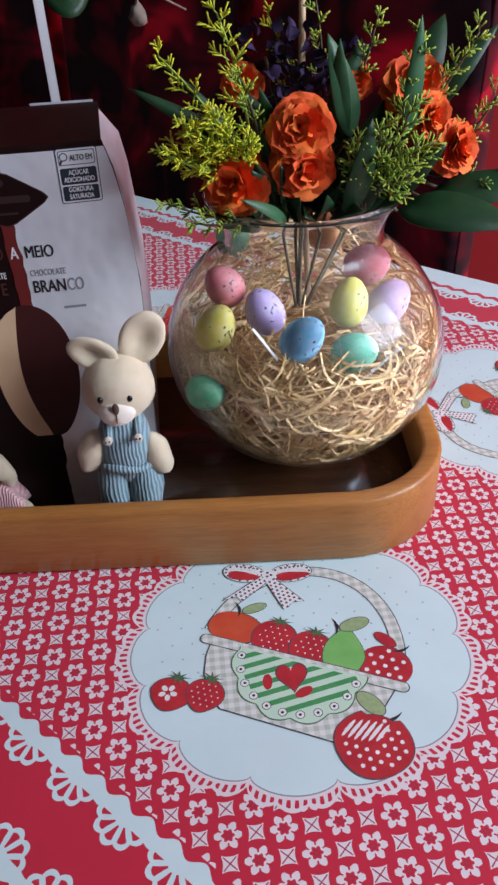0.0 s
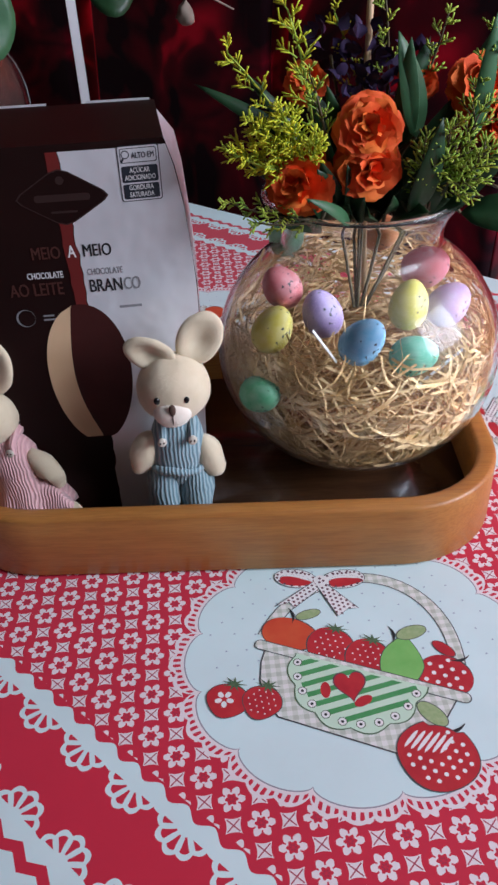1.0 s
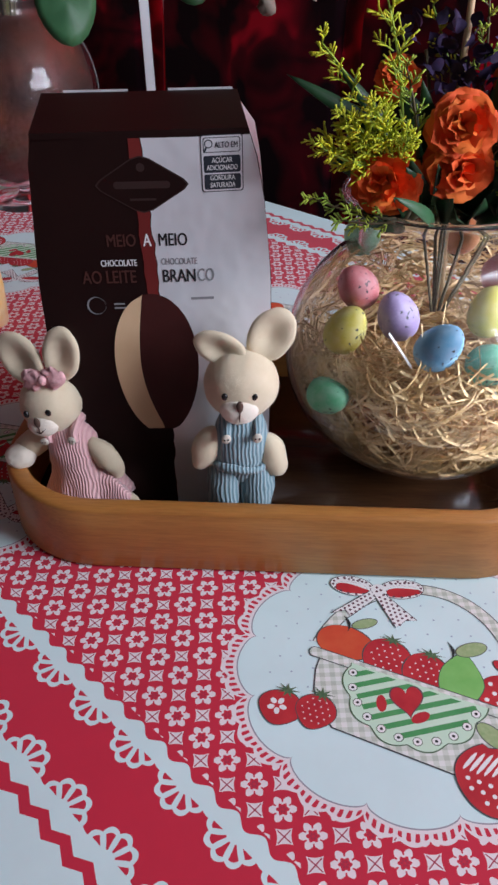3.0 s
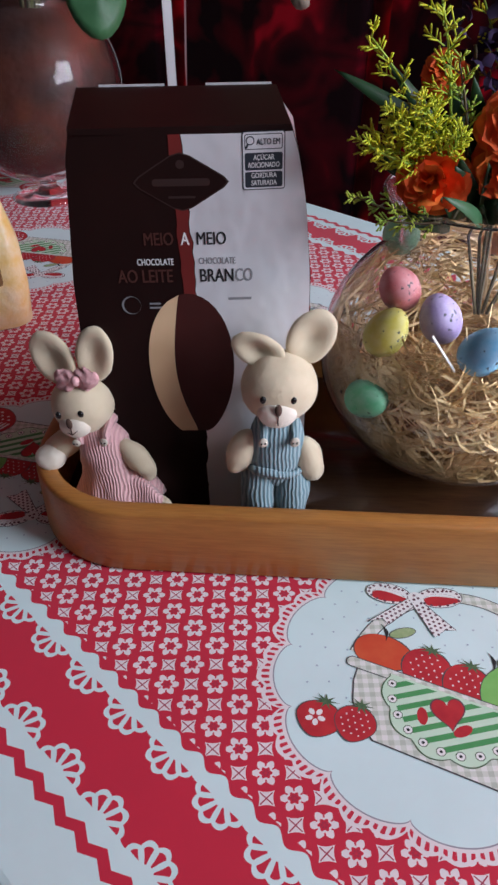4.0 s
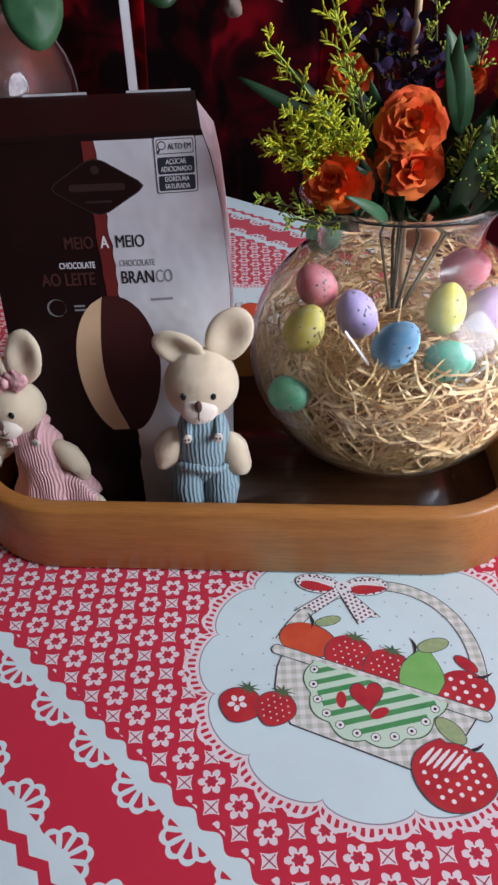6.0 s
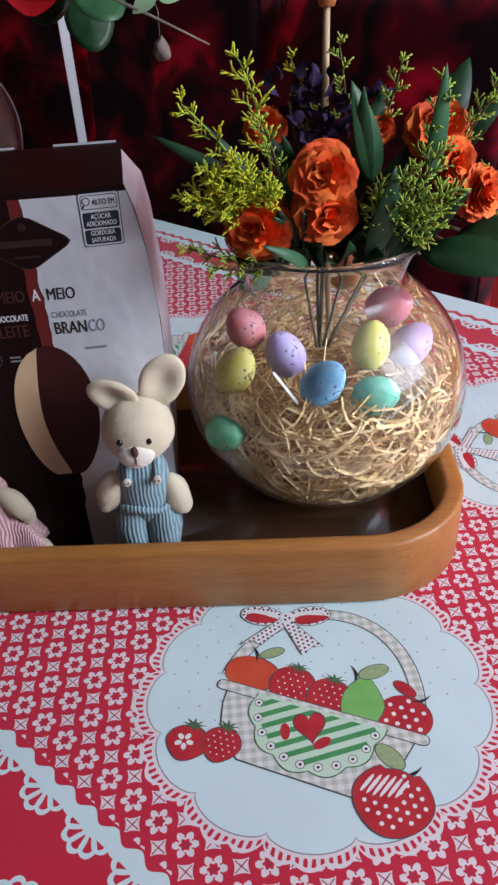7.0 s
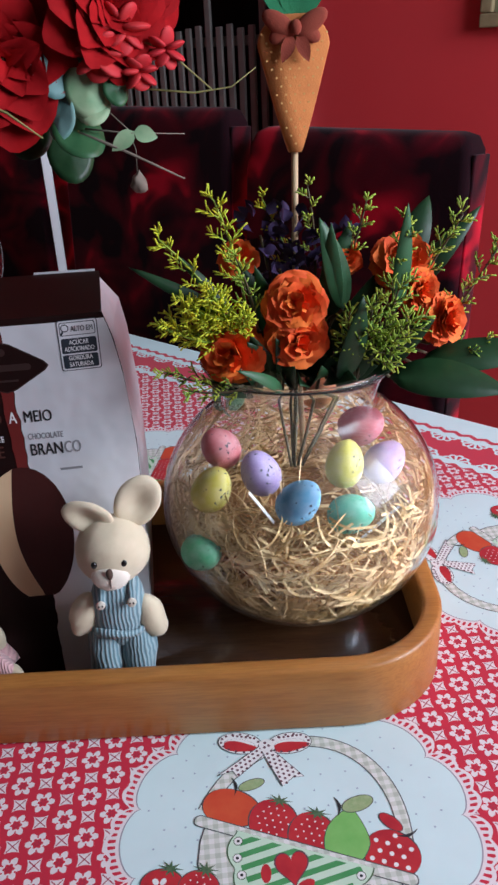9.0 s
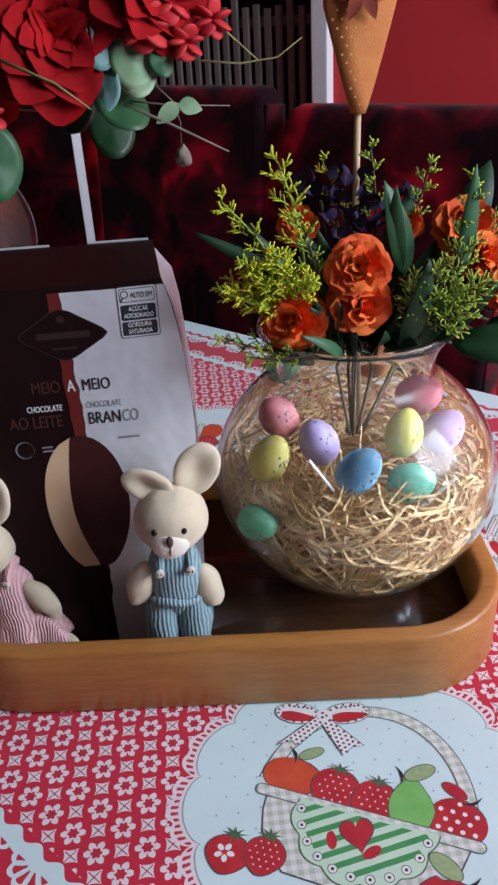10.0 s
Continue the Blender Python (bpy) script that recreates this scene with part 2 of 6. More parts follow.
M_FELT = mottled("orange_felt", (0.46, 0.155, 0.040), (0.53, 0.19, 0.05), 80.0, 0.95, 900.0, 0.4)
M_DOTS = material("pale_orange_dot", (0.68, 0.40, 0.13), 0.9)
M_BOW = mottled("rust_felt_bow", (0.20, 0.032, 0.016), (0.27, 0.05, 0.025), 80.0, 0.95, 900.0, 0.4)
M_FELT_GREEN = mottled("green_felt", (0.02, 0.17, 0.07), (0.03, 0.22, 0.09), 80.0, 0.95, 900.0, 0.4)
M_STRAW = mottled("pale_straw", (0.50, 0.32, 0.12), (0.77, 0.59, 0.33), 50.0, 0.7, 300.0, 0.2)
# straw again, darkened in its colour for the shade deep in the bowl
M_STRAW_SHADE = mottled("shaded_straw", (0.26, 0.13, 0.045), (0.46, 0.28, 0.11), 120.0, 0.8, 300.0, 0.8, 0.004)
# dark red-brown in place of the room's reflections in the goblet
M_GOBLET_DARK = mottled("goblet_dark", (0.012, 0.010, 0.010), (0.075, 0.018, 0.010), 9.0, 0.8, 60.0, 0.5, 0.006, spec=0.05)
M_ROSE = mottled("red_velvet_petal", (0.22, 0.002, 0.004), (0.38, 0.005, 0.008), 25.0, 0.8, 200.0, 0.3, spec=0.15)
M_ROSE_PINK = mottled("coral_red_petal", (0.45, 0.010, 0.020), (0.58, 0.03, 0.03), 40.0, 0.7, 200.0, 0.2)
M_EUCA = mottled("blue_green_leaf", (0.12, 0.25, 0.24), (0.19, 0.34, 0.31), 30.0, 0.6, 200.0, 0.2)
M_EUCA2 = mottled("pale_green_leaf", (0.18, 0.33, 0.17), (0.34, 0.44, 0.26), 30.0, 0.6, 200.0, 0.2)
M_DRY = mottled("grey_brown_twig", (0.15, 0.12, 0.09), (0.22, 0.18, 0.14), 60.0, 0.8, 200.0, 0.2)
M_OLIVE = mottled("olive_stem", (0.17, 0.17, 0.05), (0.25, 0.24, 0.08), 60.0, 0.7, 200.0, 0.2)
M_WALL = mottled("red_wall_paint", (0.64, 0.032, 0.038), (0.68, 0.040, 0.046), 2.0, 0.75, 120.0, 0.08, 0.001)
# low tones for unseen walls and ceiling, chosen to cut bounced light
M_PLASTER = mottled("bounce_cut_plaster", (0.09, 0.09, 0.09), (0.12, 0.12, 0.12), 2.0, 0.8, 120.0, 0.08, 0.001)
M_CEIL = mottled("bounce_cut_ceiling", (0.22, 0.22, 0.22), (0.26, 0.26, 0.26), 2.0, 0.85, 120.0, 0.05, 0.001)
M_FLOOR = mottled("brown_floor_tile", (0.20, 0.11, 0.07), (0.26, 0.15, 0.10), 5.0, 0.35, 60.0, 0.1, 0.001)
M_JAMB = mottled("white_gloss_paint", (0.84, 0.86, 0.87), (0.88, 0.89, 0.90), 6.0, 0.35, 60.0, 0.05, 0.001)
M_SLAT = mottled("grey_wood_slat", (0.17, 0.155, 0.14), (0.23, 0.21, 0.19), 12.0, 0.6, 120.0, 0.15, 0.001)
# near-black stands for the lack of light beyond the doorway
M_DARKROOM = mottled("unlit_room_wall", (0.020, 0.022, 0.028), (0.035, 0.04, 0.05), 3.0, 0.6, 60.0, 0.05, 0.001)


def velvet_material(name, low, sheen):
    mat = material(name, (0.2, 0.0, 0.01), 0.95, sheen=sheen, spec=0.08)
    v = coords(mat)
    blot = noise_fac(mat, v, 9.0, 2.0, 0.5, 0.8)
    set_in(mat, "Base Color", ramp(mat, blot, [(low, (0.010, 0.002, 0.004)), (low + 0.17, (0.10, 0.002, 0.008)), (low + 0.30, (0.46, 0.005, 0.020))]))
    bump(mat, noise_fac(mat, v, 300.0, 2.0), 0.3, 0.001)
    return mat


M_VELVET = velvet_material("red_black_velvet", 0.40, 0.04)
# the same velvet with window light painted in as brighter red
M_VELVET_LIT = velvet_material("window_lit_velvet", 0.30, 0.10)


# ---- mesh helpers ----
def part(name, bm, mat, parent=None, label="", smooth=True, mats=None):
    me = bpy.data.meshes.new(name)
    bmesh.ops.recalc_face_normals(bm, faces=bm.faces)
    bm.to_mesh(me)
    bm.free()
    for m in (mats or [mat]):
        me.materials.append(m)
    if smooth:
        me.shade_smooth()
    ob = new(name, me)
    if parent:
        ob.parent = parent
    if label:
        ob["label"] = label
    return ob


def flat(ob):
    for p in ob.data.polygons:
        p.use_smooth = False
    return ob


def thing(name, label, category, at=None, group=""):
    ob = new(name)
    ob.empty_display_size = 0.02
    if at is not None:
        ob.matrix_world = at if isinstance(at, Matrix) else Matrix.Translation(at)
    return tagged(ob, label, category, group)


def add_box(bm, size, m=Matrix(), bevel=0.0):
    made = bmesh.ops.create_cube(bm, size=1.0, matrix=m @ Matrix.Diagonal((*size, 1)))
    if bevel:
        edges = {e for v in made["verts"] for e in v.link_edges}
        bmesh.ops.bevel(bm, geom=list(edges), offset=bevel, segments=2, affect="EDGES", profile=0.6)


def box(size, m=Matrix(), bevel=0.0):
    bm = bmesh.new()
    add_box(bm, size, m, bevel)
    return bm


def add_ball(bm, m, seg=20, rings=12, mat_index=0):
    made = bmesh.ops.create_uvsphere(bm, u_segments=seg, v_segments=rings, radius=1.0, matrix=m)
    if mat_index:
        for f in {f for v in made["verts"] for f in v.link_faces}:
            f.material_index = mat_index


def ball(m, seg=20, rings=12):
    bm = bmesh.new()
    add_ball(bm, m, seg, rings)
    return bm


def ell(x, y, z, sx, sy, sz, rx=0, ry=0, rz=0):
    return pose(x, y, z, rx, ry, rz) @ Matrix.Diagonal((sx, sy, sz, 1))


def add_lathe(bm, profile, seg=48, m=Matrix()):
    """Turns (radius, height) pairs about z."""
    rings = []
    for r, z in profile:
        if r < 1e-6:
            rings.append([bm.verts.new(m @ Vector((0, 0, z)))])
        else:
            rings.append([bm.verts.new(m @ Vector((r * math.cos(2 * math.pi * k / seg), r * math.sin(2 * math.pi * k / seg), z))) for k in range(seg)])
    for p, q in zip(rings, rings[1:]):
        for k in range(seg):
            j = (k + 1) % seg
            if len(p) == 1 and len(q) > 1:
                bm.faces.new((p[0], q[k], q[j]))
            elif len(q) == 1 and len(p) > 1:
                bm.faces.new((p[k], p[j], q[0]))
            elif len(p) > 1:
                bm.faces.new((p[k], p[j], q[j], q[k]))


def lathe(profile, seg=48, m=Matrix()):
    bm = bmesh.new()
    add_lathe(bm, profile, seg, m)
    return bm


def add_tube(bm, pts, radii, seg=6):
    """A tapered tube along points."""
    if isinstance(radii, (int, float)):
        radii = [radii] * len(pts)
    pts = [Vector(p) for p in pts]
    rings = []
    for i, p in enumerate(pts):
        d = (pts[min(i + 1, len(pts) - 1)] - pts[max(i - 1, 0)]).normalized()
        side = d.orthogonal().normalized() if i == 0 else (side - d * side.dot(d)).normalized()
        up = d.cross(side)
        rings.append([bm.verts.new(p + (side * math.cos(2 * math.pi * k / seg) + up * math.sin(2 * math.pi * k / seg)) * radii[i]) for k in range(seg)])
    for p, q in zip(rings, rings[1:]):
        for k in range(seg):
            j = (k + 1) % seg
            bm.faces.new((p[k], p[j], q[j], q[k]))
    bm.faces.new(rings[0][::-1])
    bm.faces.new(rings[-1])


def arc(p0, p1, sag, n=8):
    """Points of a curve from p0 to p1 that bows by the vector sag."""
    p0, p1, sag = Vector(p0), Vector(p1), Vector(sag)
    return [p0.lerp(p1, k / n) + sag * (4 * (k / n) * (1 - k / n)) for k in range(n + 1)]


def tube(pts, radii, seg=6):
    bm = bmesh.new()
    add_tube(bm, pts, radii, seg)
    return bm


def rounded_rect(w, d, r, n=10):
    pts = []
    for cx, cy, a0 in ((w / 2 - r, d / 2 - r, 0), (-w / 2 + r, d / 2 - r, 90), (-w / 2 + r, -d / 2 + r, 180), (w / 2 - r, -d / 2 + r, 270)):
        for k in range(n + 1):
            a = radians(a0 + 90 * k / n)
            pts.append((cx + r * math.cos(a), cy + r * math.sin(a)))
    return pts


def add_loops(bm, loops, cap_first=True, cap_last=True):
    """Joins loops of points, each as long as the others, into a skin."""
    rings = [[bm.verts.new(p) for p in loop] for loop in loops]
    n = len(rings[0])
    for p, q in zip(rings, rings[1:]):
        for k in range(n):
            bm.faces.new((p[k], p[(k + 1) % n], q[(k + 1) % n], q[k]))
    if cap_first:
        bm.faces.new(rings[0][::-1])
    if cap_last:
        bm.faces.new(rings[-1])


def add_plate(bm, outline, m, thick=0.0003):
    """A thin flat piece with the given outline in its own x and y."""
    top = [bm.verts.new(m @ Vector((x, y, thick))) for x, y in outline]
    low = [bm.verts.new(m @ Vector((x, y, 0))) for x, y in outline]
    f = bm.faces.new(top)
    f.normal_update()
    n = len(outline)
    for k in range(n):
        bm.faces.new((low[k], low[(k + 1) % n], top[(k + 1) % n], top[k]))
    bmesh.ops.triangulate(bm, faces=[f])


def plate(outline, m, thick=0.0003):
    bm = bmesh.new()
    add_plate(bm, outline, m, thick)
    return bm


def oval(cx, cy, rx, ry, turn=0.0, n=28, wob=0.0, waves=0):
    out = []
    c, s = math.cos(radians(turn)), math.sin(radians(turn))
    for k in range(n):
        a = 2 * math.pi * k / n
        q = 1 + wob * math.cos(waves * a)
        px, py = rx * q * math.cos(a), ry * q * math.sin(a)
        out.append((cx + px * c - py * s, cy + px * s + py * c))
    return out


def add_leaf(bm, base, tip, width, up, fold=0.15, curl=0.0, n=8, mat_index=0):
    """A pointed leaf with a folded midrib and a little thickness in its curve."""
    base, tip, up = Vector(base), Vector(tip), Vector(up)
    d = tip - base
    side = d.cross(up).normalized()
    nrm = side.cross(d).normalized()
    rows = []
    for k in range(n + 1):
        t = k / n
        w = width * 0.5 * (math.sin(math.pi * min(1.0, t ** 0.75)) ** 0.8 if 0 < t < 1 else 0.02)
        c = base + d * t + nrm * (curl * d.length * 4 * t * (1 - t))
        rows.append([bm.verts.new(c - side * w + nrm * w * fold), bm.verts.new(c), bm.verts.new(c + side * w + nrm * w * fold)])
    for p, q in zip(rows, rows[1:]):
        for k in range(2):
            f = bm.faces.new((p[k], p[k + 1], q[k + 1], q[k]))
            f.material_index = mat_index


def text_mesh(words, size, m, mat, parent, name, label="", width=None):
    cu = bpy.data.curves.new(name, "FONT")
    cu.body, cu.size, cu.align_x, cu.align_y, cu.extrude, cu.resolution_u = words, size, "CENTER", "CENTER", 0.00003, 4
    tmp = new(name, cu)
    bpy.context.view_layer.update()
    me = bpy.data.meshes.new_from_object(tmp.evaluated_get(bpy.context.evaluated_depsgraph_get()))
    span = max(v.co.x for v in me.vertices) - min(v.co.x for v in me.vertices)
    bpy.data.objects.remove(tmp)
    k = (width / span) if width else 1.0
    me.transform(m @ Matrix.Diagonal((k, 1, 1, 1)))
    bold = bmesh.new()
    bold.from_mesh(me)
    me.transform(m @ Matrix.Translation((size * 0.03, size * 0.012, 0.00001)) @ m.inverted())
    bold.from_mesh(me)
    bold.to_mesh(me)
    bold.free()
    me.materials.clear()
    me.materials.append(mat)
    ob = new(name, me)
    ob.parent = parent
    if label:
        ob["label"] = label
    return ob


# ---- the room ----
def room():
    near_b, far_b, left_a, right_a, high = -1.8, 2.0, -3.6, WINDOW_A, 2.6
    turn = Matrix.Rotation(radians(-45), 4, "Z")

    def slab(name, a0, a1, b0, b1, z0, z1, mat, label):
        c = ab((a0 + a1) / 2, (b0 + b1) / 2, (z0 + z1) / 2)
        return tagged(part(name, box((a1 - a0, b1 - b0, z1 - z0), Matrix.Translation(c) @ turn), mat, smooth=False), label, "wall", kind="structure")

    tagged(slab("floor", left_a - .2, right_a + .2, near_b - .2, far_b + 1.6, -0.1, 0, M_FLOOR, "brown tiled floor of the dining room"), category="floor")
    # ceiling and near wall are out of view, dark to limit bounce
    tagged(slab("ceiling", left_a - .2, right_a + .2, near_b - .2, far_b + 1.6, high, high + .1, M_CEIL, "unseen ceiling, toned dark to cut bounced light"), category="ceiling")
    slab("wall_south", left_a - .2, right_a + .2, near_b - .15, near_b, 0, high, M_PLASTER, "unseen wall behind the table, toned dark to cut bounced light")
    slab("wall_west", left_a - .15, left_a, near_b, far_b + 1.5, 0, high, M_WALL, "plain red painted side wall")
    # far wall: red, with a doorway
    d0, d1 = -2.45, DOOR_A
    slab("wall_north", d1, right_a, far_b, far_b + .14, 0, high, M_WALL, "smooth red painted dining room wall")
    slab("wall_north_left", left_a, d0, far_b, far_b + .14, 0, high, M_WALL, "smooth red painted wall beside the doorway")
    slab("wall_north_over", d0, d1, far_b, far_b + .14, 2.08, high, M_WALL, "red painted wall above the doorway")
    # added walls behind the doorway, their darkness put into the colour
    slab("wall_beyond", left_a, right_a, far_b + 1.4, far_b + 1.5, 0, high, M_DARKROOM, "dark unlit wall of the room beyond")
    slab("wall_east_beyond", -0.6, -0.5, far_b + .14, far_b + 1.4, 0, high, M_DARKROOM, "unlit side wall of the room beyond, near-black in colour")
    # east wall with the window opening
    w0, w1 = WINDOW_B - WINDOW_W / 2, WINDOW_B + WINDOW_W / 2
    slab("wall_east", right_a, right_a + .15, near_b, w0, 0, high, M_PLASTER, "unseen window wall, toned dark to cut bounced light")
    slab("wall_east_far", right_a, right_a + .15, w1, far_b + .14, 0, high, M_PLASTER, "unseen dark-toned wall beside the window")
    slab("wall_east_low", right_a, right_a + .15, w0, w1, 0, WINDOW_Z0, M_PLASTER, "unseen dark-toned wall under the window")
    slab("wall_east_top", right_a, right_a + .15, w0, w1, WINDOW_Z1, high, M_PLASTER, "unseen dark-toned wall over the window")
    win = tagged(new("window_1"), "white framed window that lets in daylight", "window", kind="structure")
    for z in (WINDOW_Z0 + .02, WINDOW_Z1 - .02):
        part("window_frame", box((.05, WINDOW_W - .002, .04), Matrix.Translation(ab(right_a + .08, WINDOW_B, z)) @ turn), M_JAMB, win, smooth=False)
    for b in (w0 + .02, WINDOW_B, w1 - .02):
        part("window_frame", box((.05, .04, WINDOW_Z1 - WINDOW_Z0 - .09), Matrix.Translation(ab(right_a + .08, b, (WINDOW_Z0 + WINDOW_Z1) / 2)) @ turn), M_JAMB, win, smooth=False)
    # white door frame
    door = tagged(new("door_1"), "white painted door frame round a dark opening", "door frame", kind="structure")
    for a in (d0 - .0, d1 + .0):
        part("jamb", box((.055, .17, 2.08), Matrix.Translation(ab(a, far_b + .055, 1.04)) @ turn, 0.004), M_JAMB, door, smooth=False)
    part("lintel", box((d1 - d0 - .056, .17, .055), Matrix.Translation(ab((d0 + d1) / 2, far_b + .055, 2.053)) @ turn, 0.004), M_JAMB, door, smooth=False)


DOOR_A = -1.48
room()


def slatted_gate():
    """Low picket gate of grey slats that closes the doorway."""
    g = thing("slatted_gate", "grey wooden picket gate standing in the dark doorway", "gate", Matrix.Translation(ab(-1.946, 2.06, 0)) @ Matrix.Rotation(radians(-45), 4, "Z"))
    first, step = -0.43, 0.043
    for k in range(21):
        tall = 1.62 if k % 5 == 2 else 1.27 + 0.006 * (k % 3)
        part("slat", box((0.022, 0.012, tall - 0.02), pose(first + step * k, 0, 0.01 + tall / 2), 0.003), M_SLAT, g, smooth=False)
    for z in (0.25, 1.235):
        part("rail", box((0.90, 0.014, 0.028), pose(0, 0.0145, z), 0.003), M_SLAT, g, smooth=False)


slatted_gate()


# ---- chairs ----
def dining_chair(a, b=1.0, first=None):
    m = Matrix.Translation(ab(a, b, 0)) @ Matrix.Rotation(radians(-45), 4, "Z")
    if first:
        return copy_thing(first, m)
    c = thing("dining_chair", "high-backed dining chair covered in mottled dark red velvet", "chair", m, "chairs along the table")
    back = bmesh.new()
    w, n = CHAIR_W, 12
    loops = []
    for z, lean, th, sq in ((0.40, 0.0, 0.075, 0), (0.75, 0.012, 0.078, 0), (1.03, 0.03, 0.075, 0), (CHAIR_H - .025, 0.036, 0.07, 0.004), (CHAIR_H - .006, 0.038, 0.055, 0.012), (CHAIR_H, 0.038, 0.03, 0.025)):
        loops.append([Vector((x, y + lean + 0.0375, z)) for x, y in rounded_rect(w - sq * 2, th, min(0.014, th / 2.2), 4)])
    add_loops(back, loops)
    part("backrest", back, M_VELVET, c)
    # added strip whose brighter red stands for window light on the side
    part("side_panel", box((0.005, 0.052, 0.48), pose(w / 2 + 0.001, 0.0555, 0.83, -4.2), 0.002), M_VELVET_LIT, c, "velvet side of the backrest, brightened in colour for the window light")
    part("seat", box((w, 0.42, 0.09), pose(0, -0.175, 0.44), 0.02), M_VELVET, c, "padded velvet seat")
    for x in (-w / 2 + .03, w / 2 - .03):
        for y in (-0.35, 0.03):
            part("leg", box((0.04, 0.04, 0.396), pose(x, y, 0.198), 0.004), M_TABLE, c, "dark wooden leg")
    return c


CHAIR_W, CHAIR_H = 0.41, 1.098
chair = dining_chair(-0.742, 1.06)
for a, w, h in ((-1.211, 1.10, 1.026), (-1.770, 1.26, 1.03)):
    c = dining_chair(a, 1.06, first=chair)
    c.matrix_basis = c.matrix_basis @ Matrix.Diagonal((w, 1, h, 1))
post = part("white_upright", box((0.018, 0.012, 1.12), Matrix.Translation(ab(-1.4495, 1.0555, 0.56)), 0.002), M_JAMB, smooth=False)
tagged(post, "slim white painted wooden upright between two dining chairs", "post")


# ---- the table and its cloth ----
def table():
    t = thing("dining_table", "long dark wooden dining table under a printed cloth", "table", Matrix.Translation(ab(-0.75, MID, 0)) @ Matrix.Rotation(radians(-45), 4, "Z"))
    part("tabletop", box((2.38, 0.91, 0.035), pose(0, 0, 0.7285), 0.004), M_TABLE, t, smooth=False)
    for x in (-1.1, 1.1):
        for y in (-.38, .38):
            part("leg", box((0.07, 0.07, 0.709), pose(x, y, 0.3555), 0.005), M_TABLE, t, smooth=False)


table()


def tablecloth():
    bm = bmesh.new()
    a0, a1, b0, b1 = -1.96, 0.46, -0.002, 0.932
    loops = []
    for grow, z in ((-0.004, 0.7465), (-0.004, 0.75), (0.0, 0.7492), (0.004, 0.745), (0.006, 0.72), (0.012, 0.62), (0.018, 0.55), (0.015, 0.55), (0.009, 0.62), (0.003, 0.72), (0.001, 0.7465)):
        ring = []
        for (p, q) in (((a0, b0), (a1, b0)), ((a1, b0), (a1, b1)), ((a1, b1), (a0, b1)), ((a0, b1), (a0, b0))):
            for k in range(24):
                aa, bb = p[0] + (q[0] - p[0]) * k / 24, p[1] + (q[1] - p[1]) * k / 24
                wave = 0.012 * math.sin(k * 1.9) * max(0.0, (0.73 - z) / 0.18)
                sx = -1 if aa < a0 + 1e-6 else 1 if aa > a1 - 1e-6 else 0
                sy = -1 if bb < b0 + 1e-6 else 1 if bb > b1 - 1e-6 else 0
                ring.append(ab(aa + sx * (grow + wave), bb + sy * (grow + wave), z))
        loops.append(ring)
    add_loops(bm, loops[1:-1], True, False)
    ob = part("tablecloth", bm, M_CLOTH, smooth=False)
    return tagged(ob, "red and white cotton tablecloth printed with flowers, lace and fruit baskets", "tablecloth")


cloth = tablecloth()


# ---- printed baskets on the cloth ----
M_P_RED = mottled("printed_red", (0.40, 0.010, 0.022), (0.52, 0.025, 0.032), 60.0, 0.75, 900.0, 0.1)
M_P_ORANGE = mottled("printed_tomato", (0.56, 0.05, 0.018), (0.60, 0.09, 0.03), 60.0, 0.75, 900.0, 0.1)
M_P_GREEN = mottled("printed_green", (0.05, 0.27, 0.08), (0.08, 0.33, 0.11), 60.0, 0.75, 900.0, 0.1)
M_P_LIME = mottled("printed_lime", (0.16, 0.45, 0.10), (0.22, 0.52, 0.14), 60.0, 0.75, 900.0, 0.1)
M_P_MINT = mottled("printed_mint", (0.52, 0.72, 0.55), (0.58, 0.76, 0.60), 60.0, 0.75, 900.0, 0.1)
M_P_OLIVE = mottled("printed_leaf", (0.26, 0.38, 0.16), (0.36, 0.46, 0.24), 300.0, 0.75, 900.0, 0.1)
M_P_LINE = material("printed_outline", (0.06, 0.065, 0.07), 0.8)
M_P_WHITE = mottled("printed_white", (0.76, 0.77, 0.76), (0.80, 0.81, 0.80), 60.0, 0.75, 900.0, 0.1)
M_P_BLACK = material("printed_black", (0.018, 0.02, 0.022), 0.8)
M_P_DARKGREEN = mottled("printed_dark_green", (0.04, 0.10, 0.05), (0.10, 0.18, 0.08), 400.0, 0.75, 900.0, 0.1)
M_P_MAROON = material("printed_maroon", (0.13, 0.05, 0.07), 0.8)
M_P_BLUE = material("printed_pale_blue", (0.35, 0.47, 0.55), 0.8)


def gingham():
    mat = material("printed_gingham", (0.7, 0.74, 0.7), 0.75)
    t = mat.node_tree
    sep = t.nodes.new("ShaderNodeSeparateXYZ")
    link(mat, coords(mat), sep.inputs[0])
    gx = (Val(t, sep.outputs[0]) * 880.0).sin() > 0.0
    gy = (Val(t, sep.outputs[1]) * 880.0).sin() > 0.0
    set_in(mat, "Base Color", ramp(mat, ((gx + gy) * 0.5).sock, [(0.0, (0.74, 0.76, 0.73)), (0.5, (0.60, 0.65, 0.58)), (1.0, (0.46, 0.52, 0.44))]))
    return mat


M_P_GINGHAM = gingham()


